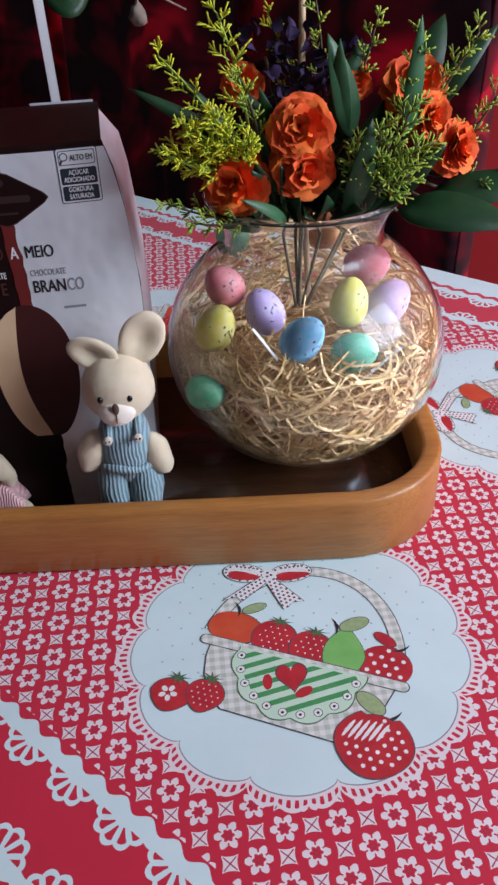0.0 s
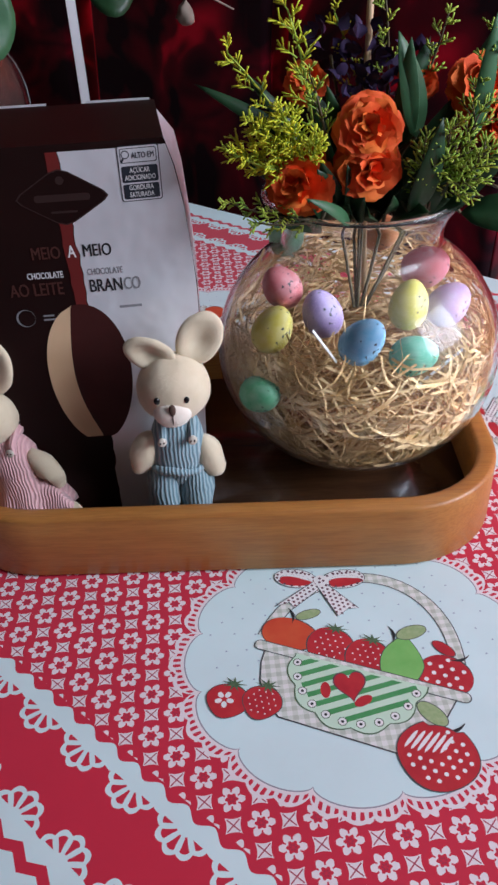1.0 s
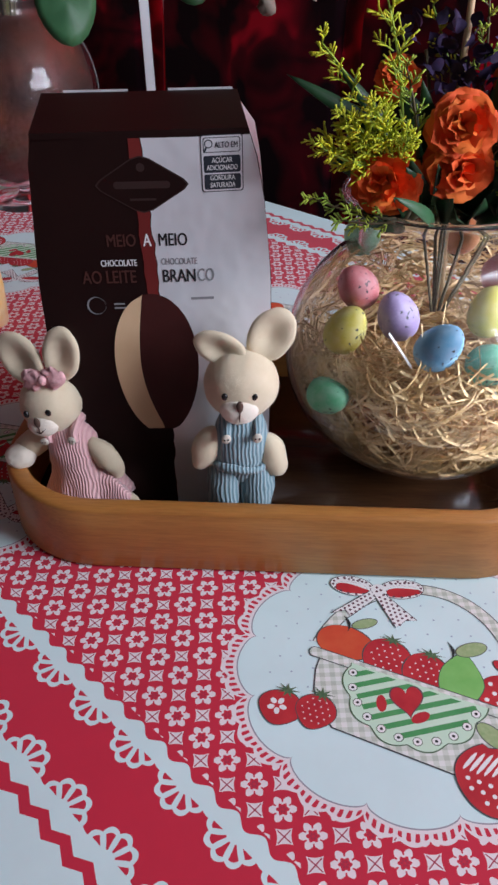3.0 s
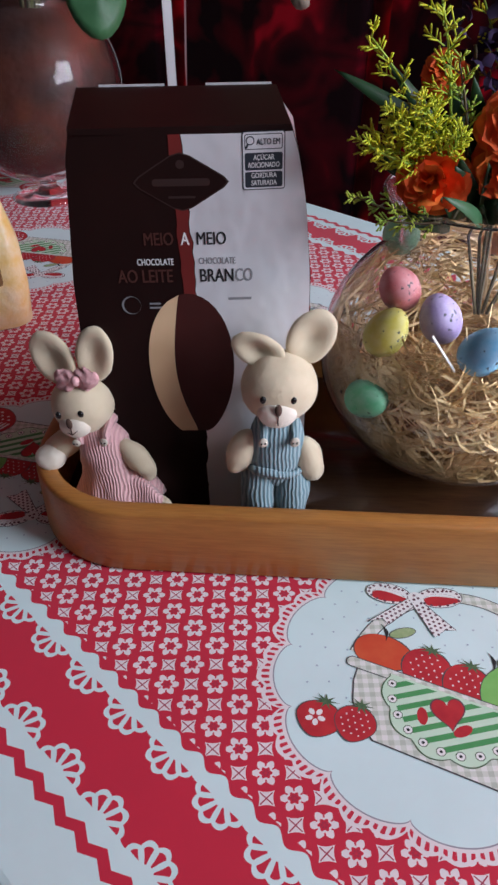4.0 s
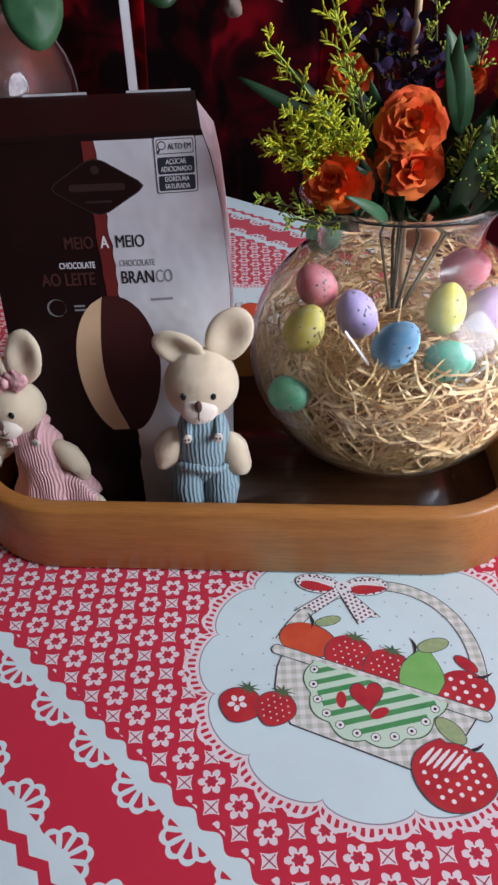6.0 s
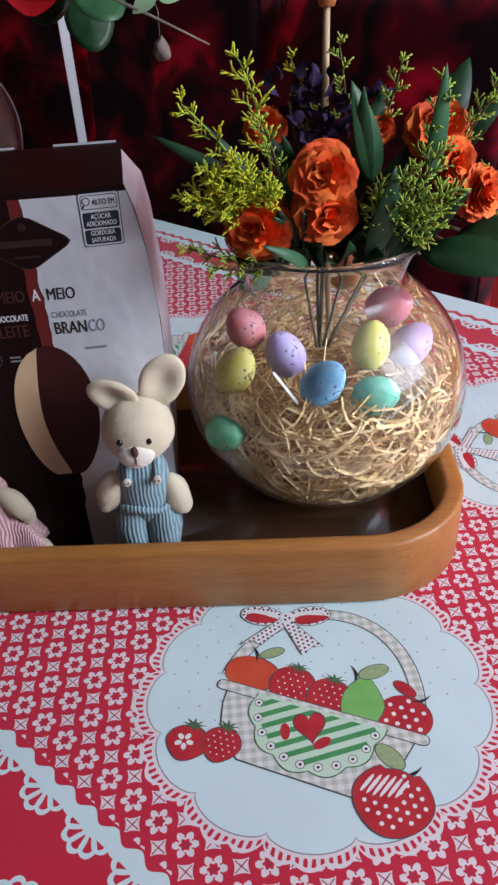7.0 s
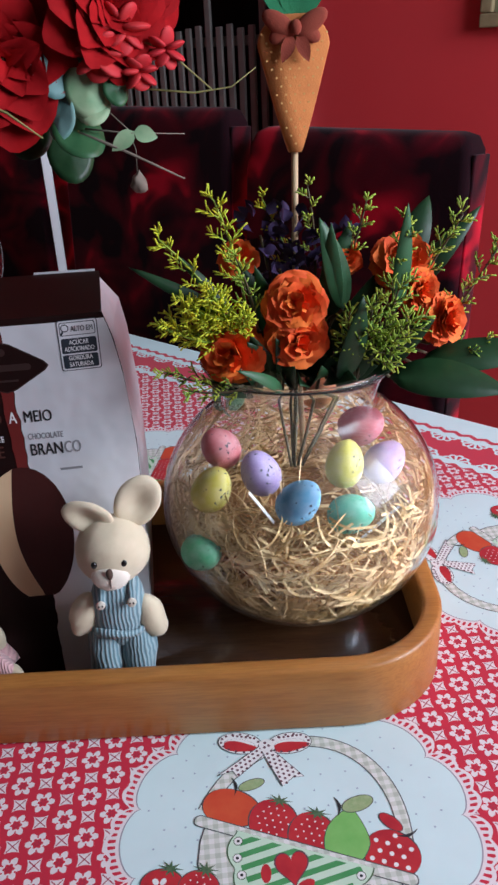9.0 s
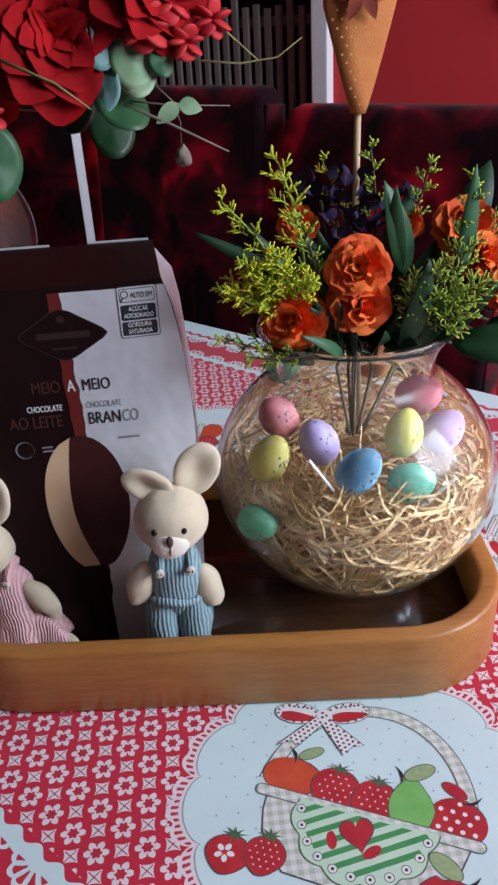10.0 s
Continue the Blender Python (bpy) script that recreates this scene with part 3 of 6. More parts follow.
def printed_basket(cx, cy, turn, mirrored=False):
    """The fruit basket printed on a medallion: flat shapes on the cloth, bottom layer first."""
    base = Matrix.Translation((cx, cy, 0.7502)) @ Matrix.Rotation(radians(turn), 4, "Z")
    m = base @ pose(0.0, -0.015, 0, 0, 0, -24.8)
    if mirrored:
        m = base @ pose(*MIRROR_AT, 0, 0, 0, MIRROR_TURN) @ Matrix.Diagonal((-1, 1, 1, 1))
    rng = random.Random(5)
    layer = [0]

    def lift():
        layer[0] += 1
        return 0.000006 * layer[0]

    def lay(name, outline, mat, level, m=m):
        ob = part(name, plate(outline, m @ Matrix.Translation((0, 0, lift())), 0.00001), mat, cloth, smooth=False)
        return ob

    def ring(name, pts, width, mat, level, closed=True, m=m):
        bm = bmesh.new()
        n = len(pts)
        vs, z = [], lift() + 0.00001
        for k in range(n):
            p, q = Vector(pts[(k - 1) % n] if closed or k else pts[0]), Vector(pts[(k + 1) % n] if closed or k < n - 1 else pts[-1])
            d = (q - p).normalized()
            s = Vector((-d.y, d.x)) * width / 2
            c = Vector(pts[k])
            vs.append((bm.verts.new(m @ Vector((*(c + s), z))), bm.verts.new(m @ Vector((*(c - s), z)))))
        for k in range(n if closed else n - 1):
            j = (k + 1) % n
            bm.faces.new((vs[k][0], vs[k][1], vs[j][1], vs[j][0]))
        return part(name, bm, mat, cloth, smooth=False)

    def dots(name, spots, r, mat, level, m=m):
        bm, up = bmesh.new(), lift()
        for x, y in spots:
            add_plate(bm, oval(x, y, r, r, 0, 8), m @ Matrix.Translation((0, 0, up)), 0.00001)
        return tagged(part(name, bm, mat, cloth, smooth=False), kind="stuff")

    def inside(cx, cy, rx, ry, step, shift=0.0, shrink=0.82):
        out = []
        for i in range(-8, 9):
            for j in range(-8, 9):
                x, y = (i + 0.5 * (j % 2)) * step + shift, j * step * 0.86
                if (x / rx) ** 2 + (y / ry) ** 2 < shrink ** 2:
                    out.append((cx + x, cy + y))
        return out

    # fine dots on the white ground
    ground = [(0.0165 * (i + 0.5 * (j % 2)) + rng.uniform(-.002, .002), 0.0135 * j + rng.uniform(-.002, .002)) for i in range(-7, 8) for j in range(-1, 9)]
    dots("printed_dot", [(x, y) for x, y in ground if math.hypot(x, y) < 0.106], 0.0008, M_P_BLUE, 0, base)
    # handle: a gingham band in an arch
    arch = [(0.070 * math.cos(a) - 0.002, 0.002 + 0.0875 * math.sin(a)) for a in [radians(4 + 172 * k / 30) for k in range(31)]]
    ring("printed_handle", arch, 0.0105, M_P_LINE, 1, False)
    ring("printed_handle_band", arch, 0.0090, M_P_GINGHAM, 2, False)
    # basket body
    body = [(-0.067, 0.0), (-0.0660, -0.014), (-0.0615, -0.0295), (-0.0525, -0.043), (-0.0410, -0.0525), (0.0395, -0.0540), (0.053, -0.042), (0.062, -0.024), (0.0685, 0.0)]
    lay("printed_basket", [(x * 1.015, y * 1.02) for x, y in body], M_P_LINE, 1)
    lay("printed_basket", body, M_P_GINGHAM, 2)
    # fruit along the rim
    for x, y, rx, ry, mat in ((-0.055, 0.016, 0.021, 0.0145, M_P_ORANGE), (-0.024, 0.015, 0.017, 0.016, M_P_RED), (0.004, 0.013, 0.016, 0.016, M_P_RED), (0.058, 0.014, 0.0185, 0.017, M_P_RED)):
        lay("printed_fruit_line", oval(x, y, rx + .0006, ry + .0006), M_P_LINE, 3)
        lay("printed_fruit", oval(x, y, rx, ry, 0, 28, 0.03, 3), mat, 4)
    dots("printed_seed", inside(-0.024, 0.015, 0.017, 0.016, 0.0055) + inside(0.004, 0.013, 0.016, 0.016, 0.0055), 0.0007, M_P_WHITE, 5)
    dots("printed_spot", inside(0.058, 0.014, 0.0185, 0.017, 0.0078), 0.0017, M_P_WHITE, 5)
    pear = [(x + 0.028, y + 0.017) for x, y in [(0.0150 * math.cos(a) * (1 - 0.55 * max(0, math.sin(a)) ** 1.5) - 0.003 * max(0, math.sin(a)), 0.0225 * math.sin(a)) for a in [2 * math.pi * k / 28 for k in range(28)]]]
    lay("printed_pear_line", [(0.028 + (x - 0.028) * 1.04, 0.017 + (y - 0.017) * 1.03) for x, y in pear], M_P_LINE, 6)
    lay("printed_pear", pear, M_P_LIME, 6)
    for x, y in ((-0.024, 0.031), (0.004, 0.029)):
        star = [(x + (0.0105 if k % 2 else 0.0035) * math.cos(2 * math.pi * k / 18), y + (0.0055 if k % 2 else 0.0018) * math.sin(2 * math.pi * k / 18)) for k in range(18)]
        lay("printed_calyx", star, M_P_DARKGREEN, 6)
    # leaves and stalks
    for x, y, rx, ry, tn, mat in ((-0.0472, 0.0380, 0.0095, 0.0040, 38, M_P_OLIVE), (0.0290, 0.0445, 0.0115, 0.0055, 39, M_P_OLIVE), (0.0535, 0.0368, 0.0090, 0.0042, 155, M_P_RED), (0.0545, -0.0190, 0.0115, 0.0060, 152, M_P_OLIVE)):
        lay("printed_leaf_line", oval(x, y, rx + .0006, ry + .0006, tn), M_P_LINE, 6)
        lay("printed_leaf", oval(x, y, rx, ry, tn), mat, 7)
    for x, y, tn in ((-0.0590, 0.0335, 120), (0.0160, 0.0385, 115), (0.0658, 0.0315, 35), (0.0703, -0.0255, 40)):
        bend = [(0.0075 * (k / 5 - 1), 0.0022 * (k / 5 - 1) ** 2 - 0.0010 + 0.0009 * (1 - abs(k / 5 - 1))) for k in range(11)] + [(0.0075 * (1 - k / 5), 0.0022 * (1 - k / 5) ** 2 - 0.0010 - 0.0012 * (1 - abs(1 - k / 5)) - 0.0004) for k in range(11)]
        c, sn = math.cos(radians(tn)), math.sin(radians(tn))
        lay("printed_stalk", [(x + p * c - q * sn, y + p * sn + q * c) for p, q in bend], M_P_BLACK, 8)
    # rolled rim
    lay("printed_rim_line", rounded_outline(-0.0765, 0.0775, -0.0045, 0.0045, 0.0044), M_P_LINE, 5)
    lay("printed_rim", rounded_outline(-0.0757, 0.0767, -0.0038, 0.0038, 0.0037), M_P_GINGHAM, 6)
    # striped apron with a scalloped edge
    def half(r, wob):
        return [(0.0 + r * (1 + wob * abs(math.cos(5.5 * a))) * math.cos(a) * 1.02, -0.001 + r * (1 + wob * abs(math.cos(5.5 * a))) * math.sin(a) * 1.04) for a in [radians(178 + 184 * k / 66) for k in range(67)]]
    lay("printed_apron_line", half(0.0440, 0.095), M_P_DARKGREEN, 7)
    lay("printed_apron_edge", half(0.0433, 0.090), M_P_MINT, 8)
    lay("printed_apron", half(0.0385, 0.0), M_P_MINT, 9)
    stripes, up = bmesh.new(), lift()
    for k in range(-5, 6):
        off = k * 0.0086
        c = 0.0412 ** 2 - off ** 2
        if c <= 0:
            continue
        h = math.sqrt(c)
        dx, dy = Vector((math.cos(radians(36)), math.sin(radians(36)))), Vector((-math.sin(radians(36)), math.cos(radians(36))))
        pts = []
        for s, w in ((-h, -0.0020), (h, -0.0020), (h, 0.0020), (-h, 0.0020)):
            pts.append(dx * s + dy * (off + w))
        low = [Vector((p.x, min(p.y, -0.001))) for p in clip_below(pts)]
        if len(low) > 2:
            add_plate(stripes, [tuple(p) for p in low], m @ Matrix.Translation((0, 0, up)), 0.00001)
    part("printed_stripe", stripes, M_P_GREEN, cloth, smooth=False)
    bm_spots = [(0.0415 * math.cos(radians(189 + 16.2 * k)) * 1.02, 0.0415 * math.sin(radians(189 + 16.2 * k)) * 1.04) for k in range(11)]
    dots("printed_eyelet", bm_spots, 0.0034, M_P_DARKGREEN, 10)
    dots("printed_eyelet", bm_spots, 0.0028, M_P_WHITE, 11)
    dots("printed_eyelet", bm_spots, 0.0011, M_P_BLACK, 12)
    heart = [(0.0105 * (math.sin(a) ** 3), 0.0008 * (13 * math.cos(a) - 5 * math.cos(2 * a) - 2 * math.cos(3 * a) - math.cos(4 * a))) for a in [2 * math.pi * k / 32 for k in range(32)]]
    tilt = pose(-0.0022, -0.0135, 0, 0, 0, 25)
    lay("printed_heart_line", [tuple((tilt @ Vector((x * 1.1, y * 1.1, 0)))[:2]) for x, y in heart], M_P_MAROON, 12)
    lay("printed_heart", [tuple((tilt @ Vector((x, y, 0)))[:2]) for x, y in heart], M_P_RED, 12)
    lay("printed_petal", oval(-0.0170, -0.0230, 0.0065, 0.0034, 110), M_P_RED, 12)
    lay("printed_petal", oval(0.0094, -0.0235, 0.0068, 0.0036, 50), M_P_RED, 12)
    # strawberries and the big apple on the ground
    for x, y, rx, ry, tn in ((-0.0775, -0.0515, 0.015, 0.0125, 0), (-0.055, -0.0455, 0.0135, 0.0125, 0)):
        berry = lambda g: [(x + (rx + g) * math.cos(a) * (1 - 0.30 * max(0.0, -math.sin(a)) ** 1.4), y + (ry + g) * math.sin(a) * (1.0 if math.sin(a) > 0 else 1.12)) for a in [2 * math.pi * k / 30 for k in range(30)]]
        lay("printed_strawberry_line", berry(0.0006), M_P_LINE, 9)
        lay("printed_strawberry", berry(0.0), M_P_RED, 10)
        star = [(x + (0.0095 if k % 2 else 0.003) * math.cos(2 * math.pi * k / 18), y + ry + 0.001 + (0.006 if k % 2 else 0.002) * math.sin(2 * math.pi * k / 18)) for k in range(18)]
        lay("printed_calyx", star, M_P_DARKGREEN, 11)
    dots("printed_seed", inside(-0.055, -0.0455, 0.0135, 0.0125, 0.0048), 0.0006, M_P_WHITE, 11)
    for k in range(5):
        a = 2 * math.pi * k / 5
        lay("printed_blossom", oval(-0.080 + 0.0042 * math.cos(a), -0.0515 + 0.0042 * math.sin(a), 0.0026, 0.0019, math.degrees(a), 10), M_P_WHITE, 12)
    apple = [(0.0625 + 0.0255 * math.cos(a), -0.0475 + 0.0225 * math.sin(a) * (1 - 0.10 * math.cos(2 * a)) - (0.004 if abs(a - math.pi / 2) < 0.35 else 0)) for a in [2 * math.pi * k / 36 for k in range(36)]]
    lay("printed_apple_line", [(0.0625 + (x - 0.0625) * 1.025, -0.0475 + (y + 0.0475) * 1.03) for x, y in apple], M_P_LINE, 13)
    lay("printed_apple", apple, M_P_RED, 14)
    spots = inside(0.0625, -0.0475, 0.0255, 0.0225, 0.0068)
    dots("printed_apple_spot", [p for p in spots if not (p[1] > -0.049 and p[0] < 0.064)], 0.0015, M_P_WHITE, 15)
    for k in range(6):
        lay("printed_patch_stripe", oval(0.0445 + k * 0.0044, -0.0415 + k * 0.0005, 0.0098 - abs(k - 2.5) * 0.0008, 0.0013, 68, 10), M_P_WHITE, 15)
    # spotted bow on the handle
    for x, y, tn in ((-0.0672, 0.0705, 8), (-0.0310, 0.0815, 26)):
        c, sn = math.cos(radians(tn)), math.sin(radians(tn))
        lay("printed_bow_line", oval(x, y, 0.0172, 0.0102, tn), M_P_LINE, 9)
        lay("printed_bow_loop", oval(x, y, 0.0166, 0.0096, tn), M_P_WHITE, 10)
        lay("printed_bow_ground", oval(x + 0.0018 * sn, y - 0.0018 * c, 0.0122, 0.0056, tn), M_P_MAROON, 10)
        lay("printed_bow_ground", oval(x + 0.0014 * sn, y - 0.0014 * c, 0.0117, 0.0051, tn), M_P_WHITE, 11)
        lay("printed_bow_inner", [p for p in oval(x + 0.0034 * sn, y - 0.0034 * c, 0.0135, 0.0046, tn, 28, 0.12, 3)], M_P_RED, 11)
        dots("printed_bow_spot", [(x + u * c - w * sn, y + u * sn + w * c) for u, w in [(q * math.cos(a), q * 0.55 * math.sin(a)) for q, a in [(0.0148, 2 * math.pi * k / 15) for k in range(15)]]], 0.0011, M_P_MAROON, 12)
        dots("printed_bow_spot", [(x + u * c - w * sn, y + u * sn + w * c) for u, w in [(0.0034 * k, 0.0062) for k in (-2, -1, 0, 1, 2)]], 0.0011, M_P_MAROON, 12)
    for pts in (((-0.052, 0.072), (-0.045, 0.068), (-0.0585, 0.0410), (-0.0640, 0.0450), (-0.0735, 0.0375)), ((-0.049, 0.068), (-0.042, 0.072), (-0.0125, 0.0555), (-0.0200, 0.0525), (-0.0250, 0.0430))):
        lay("printed_ribbon", pts, M_P_WHITE, 10)
        def within(x, y):
            return sum((a[1] > y) != (b[1] > y) and x < (b[0] - a[0]) * (y - a[1]) / (b[1] - a[1]) + a[0] for a, b in zip(pts, pts[1:] + pts[:1])) % 2
        grid = [(-0.082 + 0.0042 * (i + 0.5 * (j % 2)), 0.033 + 0.0034 * j) for i in range(20) for j in range(13)]
        dots("printed_ribbon_spot", [p for p in grid if within(*p)], 0.0011, M_P_MAROON, 11)
        ring("printed_ribbon_line", list(pts), 0.0006, M_P_LINE, 12)
    lay("printed_knot", oval(-0.0475, 0.0745, 0.0055, 0.0055), M_P_WHITE, 13)
    dots("printed_knot_spot", [(-0.049, 0.076), (-0.0455, 0.0745), (-0.048, 0.072)], 0.0012, M_P_MAROON, 14)


def rounded_outline(x0, x1, y0, y1, r):
    return [((x0 + x1) / 2 + x, (y0 + y1) / 2 + y) for x, y in rounded_rect(x1 - x0, y1 - y0, r, 4)]


def clip_below(pts, level=-0.001):
    """The part of a convex outline that lies below a level."""
    out = []
    for p, q in zip(pts, pts[1:] + pts[:1]):
        if p.y <= level:
            out.append(p)
        if (p.y <= level) != (q.y <= level):
            out.append(p.lerp(q, (level - p.y) / (q.y - p.y)))
    return out


for k, ((mx, my), mt) in enumerate(MEDALLIONS):
    printed_basket(mx, my, mt, k == 1)


# ---- the tray ----
TRAY = pose(-0.0625, 0.6256, 0.7506, 0, 0, -4.8)
TRAY_FLOOR = 0.7506 + 0.012


def tray():
    t = thing("serving_tray", "honey-coloured wooden tray with raised rounded rim on the cloth", "tray", TRAY)
    L, W, R, H, th = 0.463, 0.298, 0.088, 0.0600, 0.0160
    bm = bmesh.new()
    loops = []
    for inset, z in ((0.002, 0.0), (0.0, 0.002), (0.0, H - 0.0035), (0.0010, H - 0.0010), (0.0035, H), (th - 0.0035, H), (th - 0.0010, H - 0.0010), (th, H - 0.0035), (th + 0.001, 0.0125)):
        loops.append([Vector((x, y, z)) for x, y in rounded_rect(L - 2 * inset, W - 2 * inset, R - inset, 12)])
    add_loops(bm, loops, True, False)
    part("rim", bm, M_TRAY, t)
    # the bottom's dark colour carries the shade inside the rim
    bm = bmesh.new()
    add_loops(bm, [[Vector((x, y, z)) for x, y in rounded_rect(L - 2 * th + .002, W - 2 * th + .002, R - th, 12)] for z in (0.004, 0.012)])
    part("bottom", bm, M_TRAY_IN, t, "wooden bottom, darkened for the shade inside the rim")


tray()


# ---- the chocolate egg box ----
def egg_box():
    t = thing("chocolate_egg_box", "tall half brown half silvery-white chocolate egg carton standing in the tray", "box")
    y0 = 0.566
    # rows of outline: height, front half-width, back half-width, front y, back y
    zb = 0.7445
    rows = [(zb, 0.081, 0.081, y0, 0.676), (0.80, 0.0835, 0.0835, y0, 0.680), (0.88, 0.085, 0.086, y0, 0.684), (0.96, 0.0842, 0.084, y0, 0.680), (1.02, 0.079, 0.079, y0, 0.674), (1.045, 0.0758, 0.0758, y0, 0.668), (1.0642, 0.0705, 0.0725, y0, 0.664)]
    cx = lambda z: -0.1618 + 0.0028 * (z - zb) / 0.3 - 0.0024 * min(1.0, max(0.0, (z - 1.01) / 0.05))
    bm = bmesh.new()
    loops = []
    for z, wf, wb, yf, yb in rows:
        c = cx(z)
        k = c - (0.0095 if z > 1.05 else 0.0)
        loops.append([Vector((c - wf, yf, z)), Vector((-0.140, yf, z)), Vector((c + wf, yf, z)), Vector(((c + wf + k + wb) / 2 - 0.001, (yf + yb) / 2, z)), Vector((k + wb, yb, z)), Vector((k - wb, yb, z)), Vector(((c - wf + k - wb) / 2 + 0.004, (yf + yb) / 2, z))])
    add_loops(bm, loops, True, False)
    # sides: faces on the right are white, the rest brown
    bm.faces.ensure_lookup_table()
    for f in bm.faces:
        c = f.calc_center_median()
        f.material_index = 1 if c.x > cx(c.z) + 0.06 and c.y > y0 + 0.005 else 0
    body = part("body", bm, None, t, smooth=False, mats=[M_BROWN, M_CARD])
    # lid that rises to the back
    zt, c = 1.0642, cx(1.0642)
    bm = bmesh.new()
    f0, f1 = Vector((c - 0.0712, y0 - 0.0012, zt)), Vector((c + 0.0705, y0 - 0.0012, zt))
    k0, k1 = Vector((c - 0.0825, 0.664, zt + 0.0045)), Vector((c + 0.0635, 0.664, zt + 0.0045))
    vs = [bm.verts.new(p) for p in (f0, f1, k1, k0)]
    ws = [bm.verts.new(p - Vector((0, 0, 0.004))) for p in (f0, f1, k1, k0)]
    bm.faces.new(vs)
    bm.faces.new(ws[::-1])
    for k in range(4):
        bm.faces.new((ws[k], ws[(k + 1) % 4], vs[(k + 1) % 4], vs[k]))
    part("lid", bm, M_BROWN, t, "plain dark brown top flap", smooth=False)
    for xa, xb in ((-0.066, -0.018), (0.012, 0.060)):
        part("tab", box((xb - xa, 0.0012, 0.004), pose(c + (xa + xb) / 2, 0.6655, zt + 0.0038)), M_CARD, t, "white cardboard tab", smooth=False)
    # front artwork, in the plane of the front: x across, y up
    F = Matrix.Translation((0, y0 - 0.0002, 0)) @ pose(0, 0, 0, 90)

    def lay(name, outline, mat, level, label=""):
        return part(name, plate(outline, F @ Matrix.Translation((0, 0, 0.00006 * level)), 0.00004), mat, t, label, smooth=False)

    rng = random.Random(3)
    mid = lambda z: -0.1602 + 0.009 * (1.05 - z) / 0.27 - 0.0065 * max(0.0, (0.88 - z) / 0.1)
    torn = [(mid(z) + rng.uniform(-0.0012, 0.0012), z) for z in [zt - 0.0045 - (zt - 0.0045 - zb - 0.002) * k / 44 for k in range(45)]]
    edge = []
    for z in [zb + 0.002 + (zt - 0.003 - zb) * k / 20 for k in range(21)]:
        for (za, wa, *_), (zc, wc, *_) in zip(rows, rows[1:]):
            if za <= z <= zc + 1e-6:
                edge.append((cx(z) + wa + (wc - wa) * (z - za) / (zc - za) - 0.0004, z))
                break
    def edge_at(z):
        for (xa, za), (xb, zc) in zip(edge, edge[1:]):
            if z <= zc:
                break
        return xa + (xb - xa) * (z - za) / (zc - za)
    bm, rows_p = bmesh.new(), []
    for x, z in torn:
        x1 = edge_at(z)
        rows_p.append([bm.verts.new(F @ Vector((x + (x1 - x) * k / 14, z, 0.0001))) for k in range(15)])
    for p, q in zip(rows_p, rows_p[1:]):
        for k in range(14):
            bm.faces.new((p[k], p[k + 1], q[k + 1], q[k]))
    part("white_panel", bm, M_CARD, t, "silvery white right half with torn edge")
    strip = [(x - 0.0005, z) for x, z in torn[:30]] + [(mid(z) - 0.0092 + rng.uniform(-.0006, .0006), z) for _, z in torn[:30][::-1]]
    lay("drip", strip, M_BROWN2, 2, "red-brown chocolate drip")
    # lozenge emblem without lettering
    lx, lz = -0.1628, 1.0297
    lozenge = lambda k: [(lx + k * x * 1.05, lz + k * z * 0.93) for x, z in ((-0.030, 0), (-0.027, 0.004), (-0.006, 0.0185), (0, 0.0205), (0.006, 0.0185), (0.027, 0.004), (0.030, 0), (0.027, -0.004), (0.006, -0.0185), (0, -0.0205), (-0.006, -0.0185), (-0.027, -0.004))]
    lay("emblem", lozenge(1.0), M_GOLDINK, 3)
    lay("emblem", lozenge(0.955), M_BROWN, 4)
    lay("emblem_bar", rounded_outline(lx - 0.019, lx + 0.019, lz - 0.0024, lz + 0.0024, 0.002), M_GOLDINK, 5)
    lay("emblem_bar", rounded_outline(lx - 0.009, lx + 0.009, lz - 0.0105, lz - 0.009, 0.0006), M_GOLDINK, 5)
    lay("emblem_mark", oval(lx, lz + 0.0115, 0.0028, 0.0028), M_GOLDINK, 5)
    # wording
    W = lambda x, z, level=6: F @ Matrix.Translation((x, z, 0.00006 * level + 0.00005))
    text_mesh("MEIO", 0.0128, W(-0.1812, 0.9910), M_BROWNINK, t, "lettering", width=0.0200)
    text_mesh("A", 0.0128, W(-0.1630, 0.9910), M_WHITEINK, t, "lettering", width=0.0056)
    text_mesh("MEIO", 0.0128, W(-0.1450, 0.9910), M_INK, t, "lettering", width=0.0198)
    text_mesh("CHOCOLATE", 0.0068, W(-0.1845, 0.9748), M_WHITEINK, t, "lettering", width=0.0255)
    text_mesh("CHOCOLATE", 0.0068, W(-0.1415, 0.9752), M_GREYINK, t, "lettering", width=0.0255)
    text_mesh("AO LEITE", 0.0138, W(-0.1925, 0.9640), M_BROWNINK, t, "lettering", width=0.0385)
    text_mesh("BRAN", 0.0138, W(-0.1422, 0.9640), M_INK, t, "lettering", width=0.0232)
    text_mesh("CO", 0.0138, W(-0.1232, 0.9640), M_GREYINK, t, "lettering", width=0.0118)
    lay("small_print", rounded_outline(-0.1345, -0.118, 0.9455, 0.9475, 0.0004), M_GREYINK, 5)
    for k in (0, 1):
        lay("small_print", rounded_outline(-0.1915, -0.1835 + 0.001 * k, 0.9428 - 0.0032 * k, 0.9442 - 0.0032 * k, 0.0004), M_GREYINK, 5)
    lay("seal", oval(-0.2045, 0.9425, 0.0070, 0.0070), M_GREYINK, 5)
    lay("seal", oval(-0.2038, 0.9425, 0.0062, 0.0065), M_BROWN, 6)
    # warning label
    qx, qz = -0.1085, 1.0422
    lay("warning_label", rounded_outline(qx - 0.0139, qx + 0.0139, qz - 0.0185, qz + 0.0185, 0.0018), M_LABEL, 7)
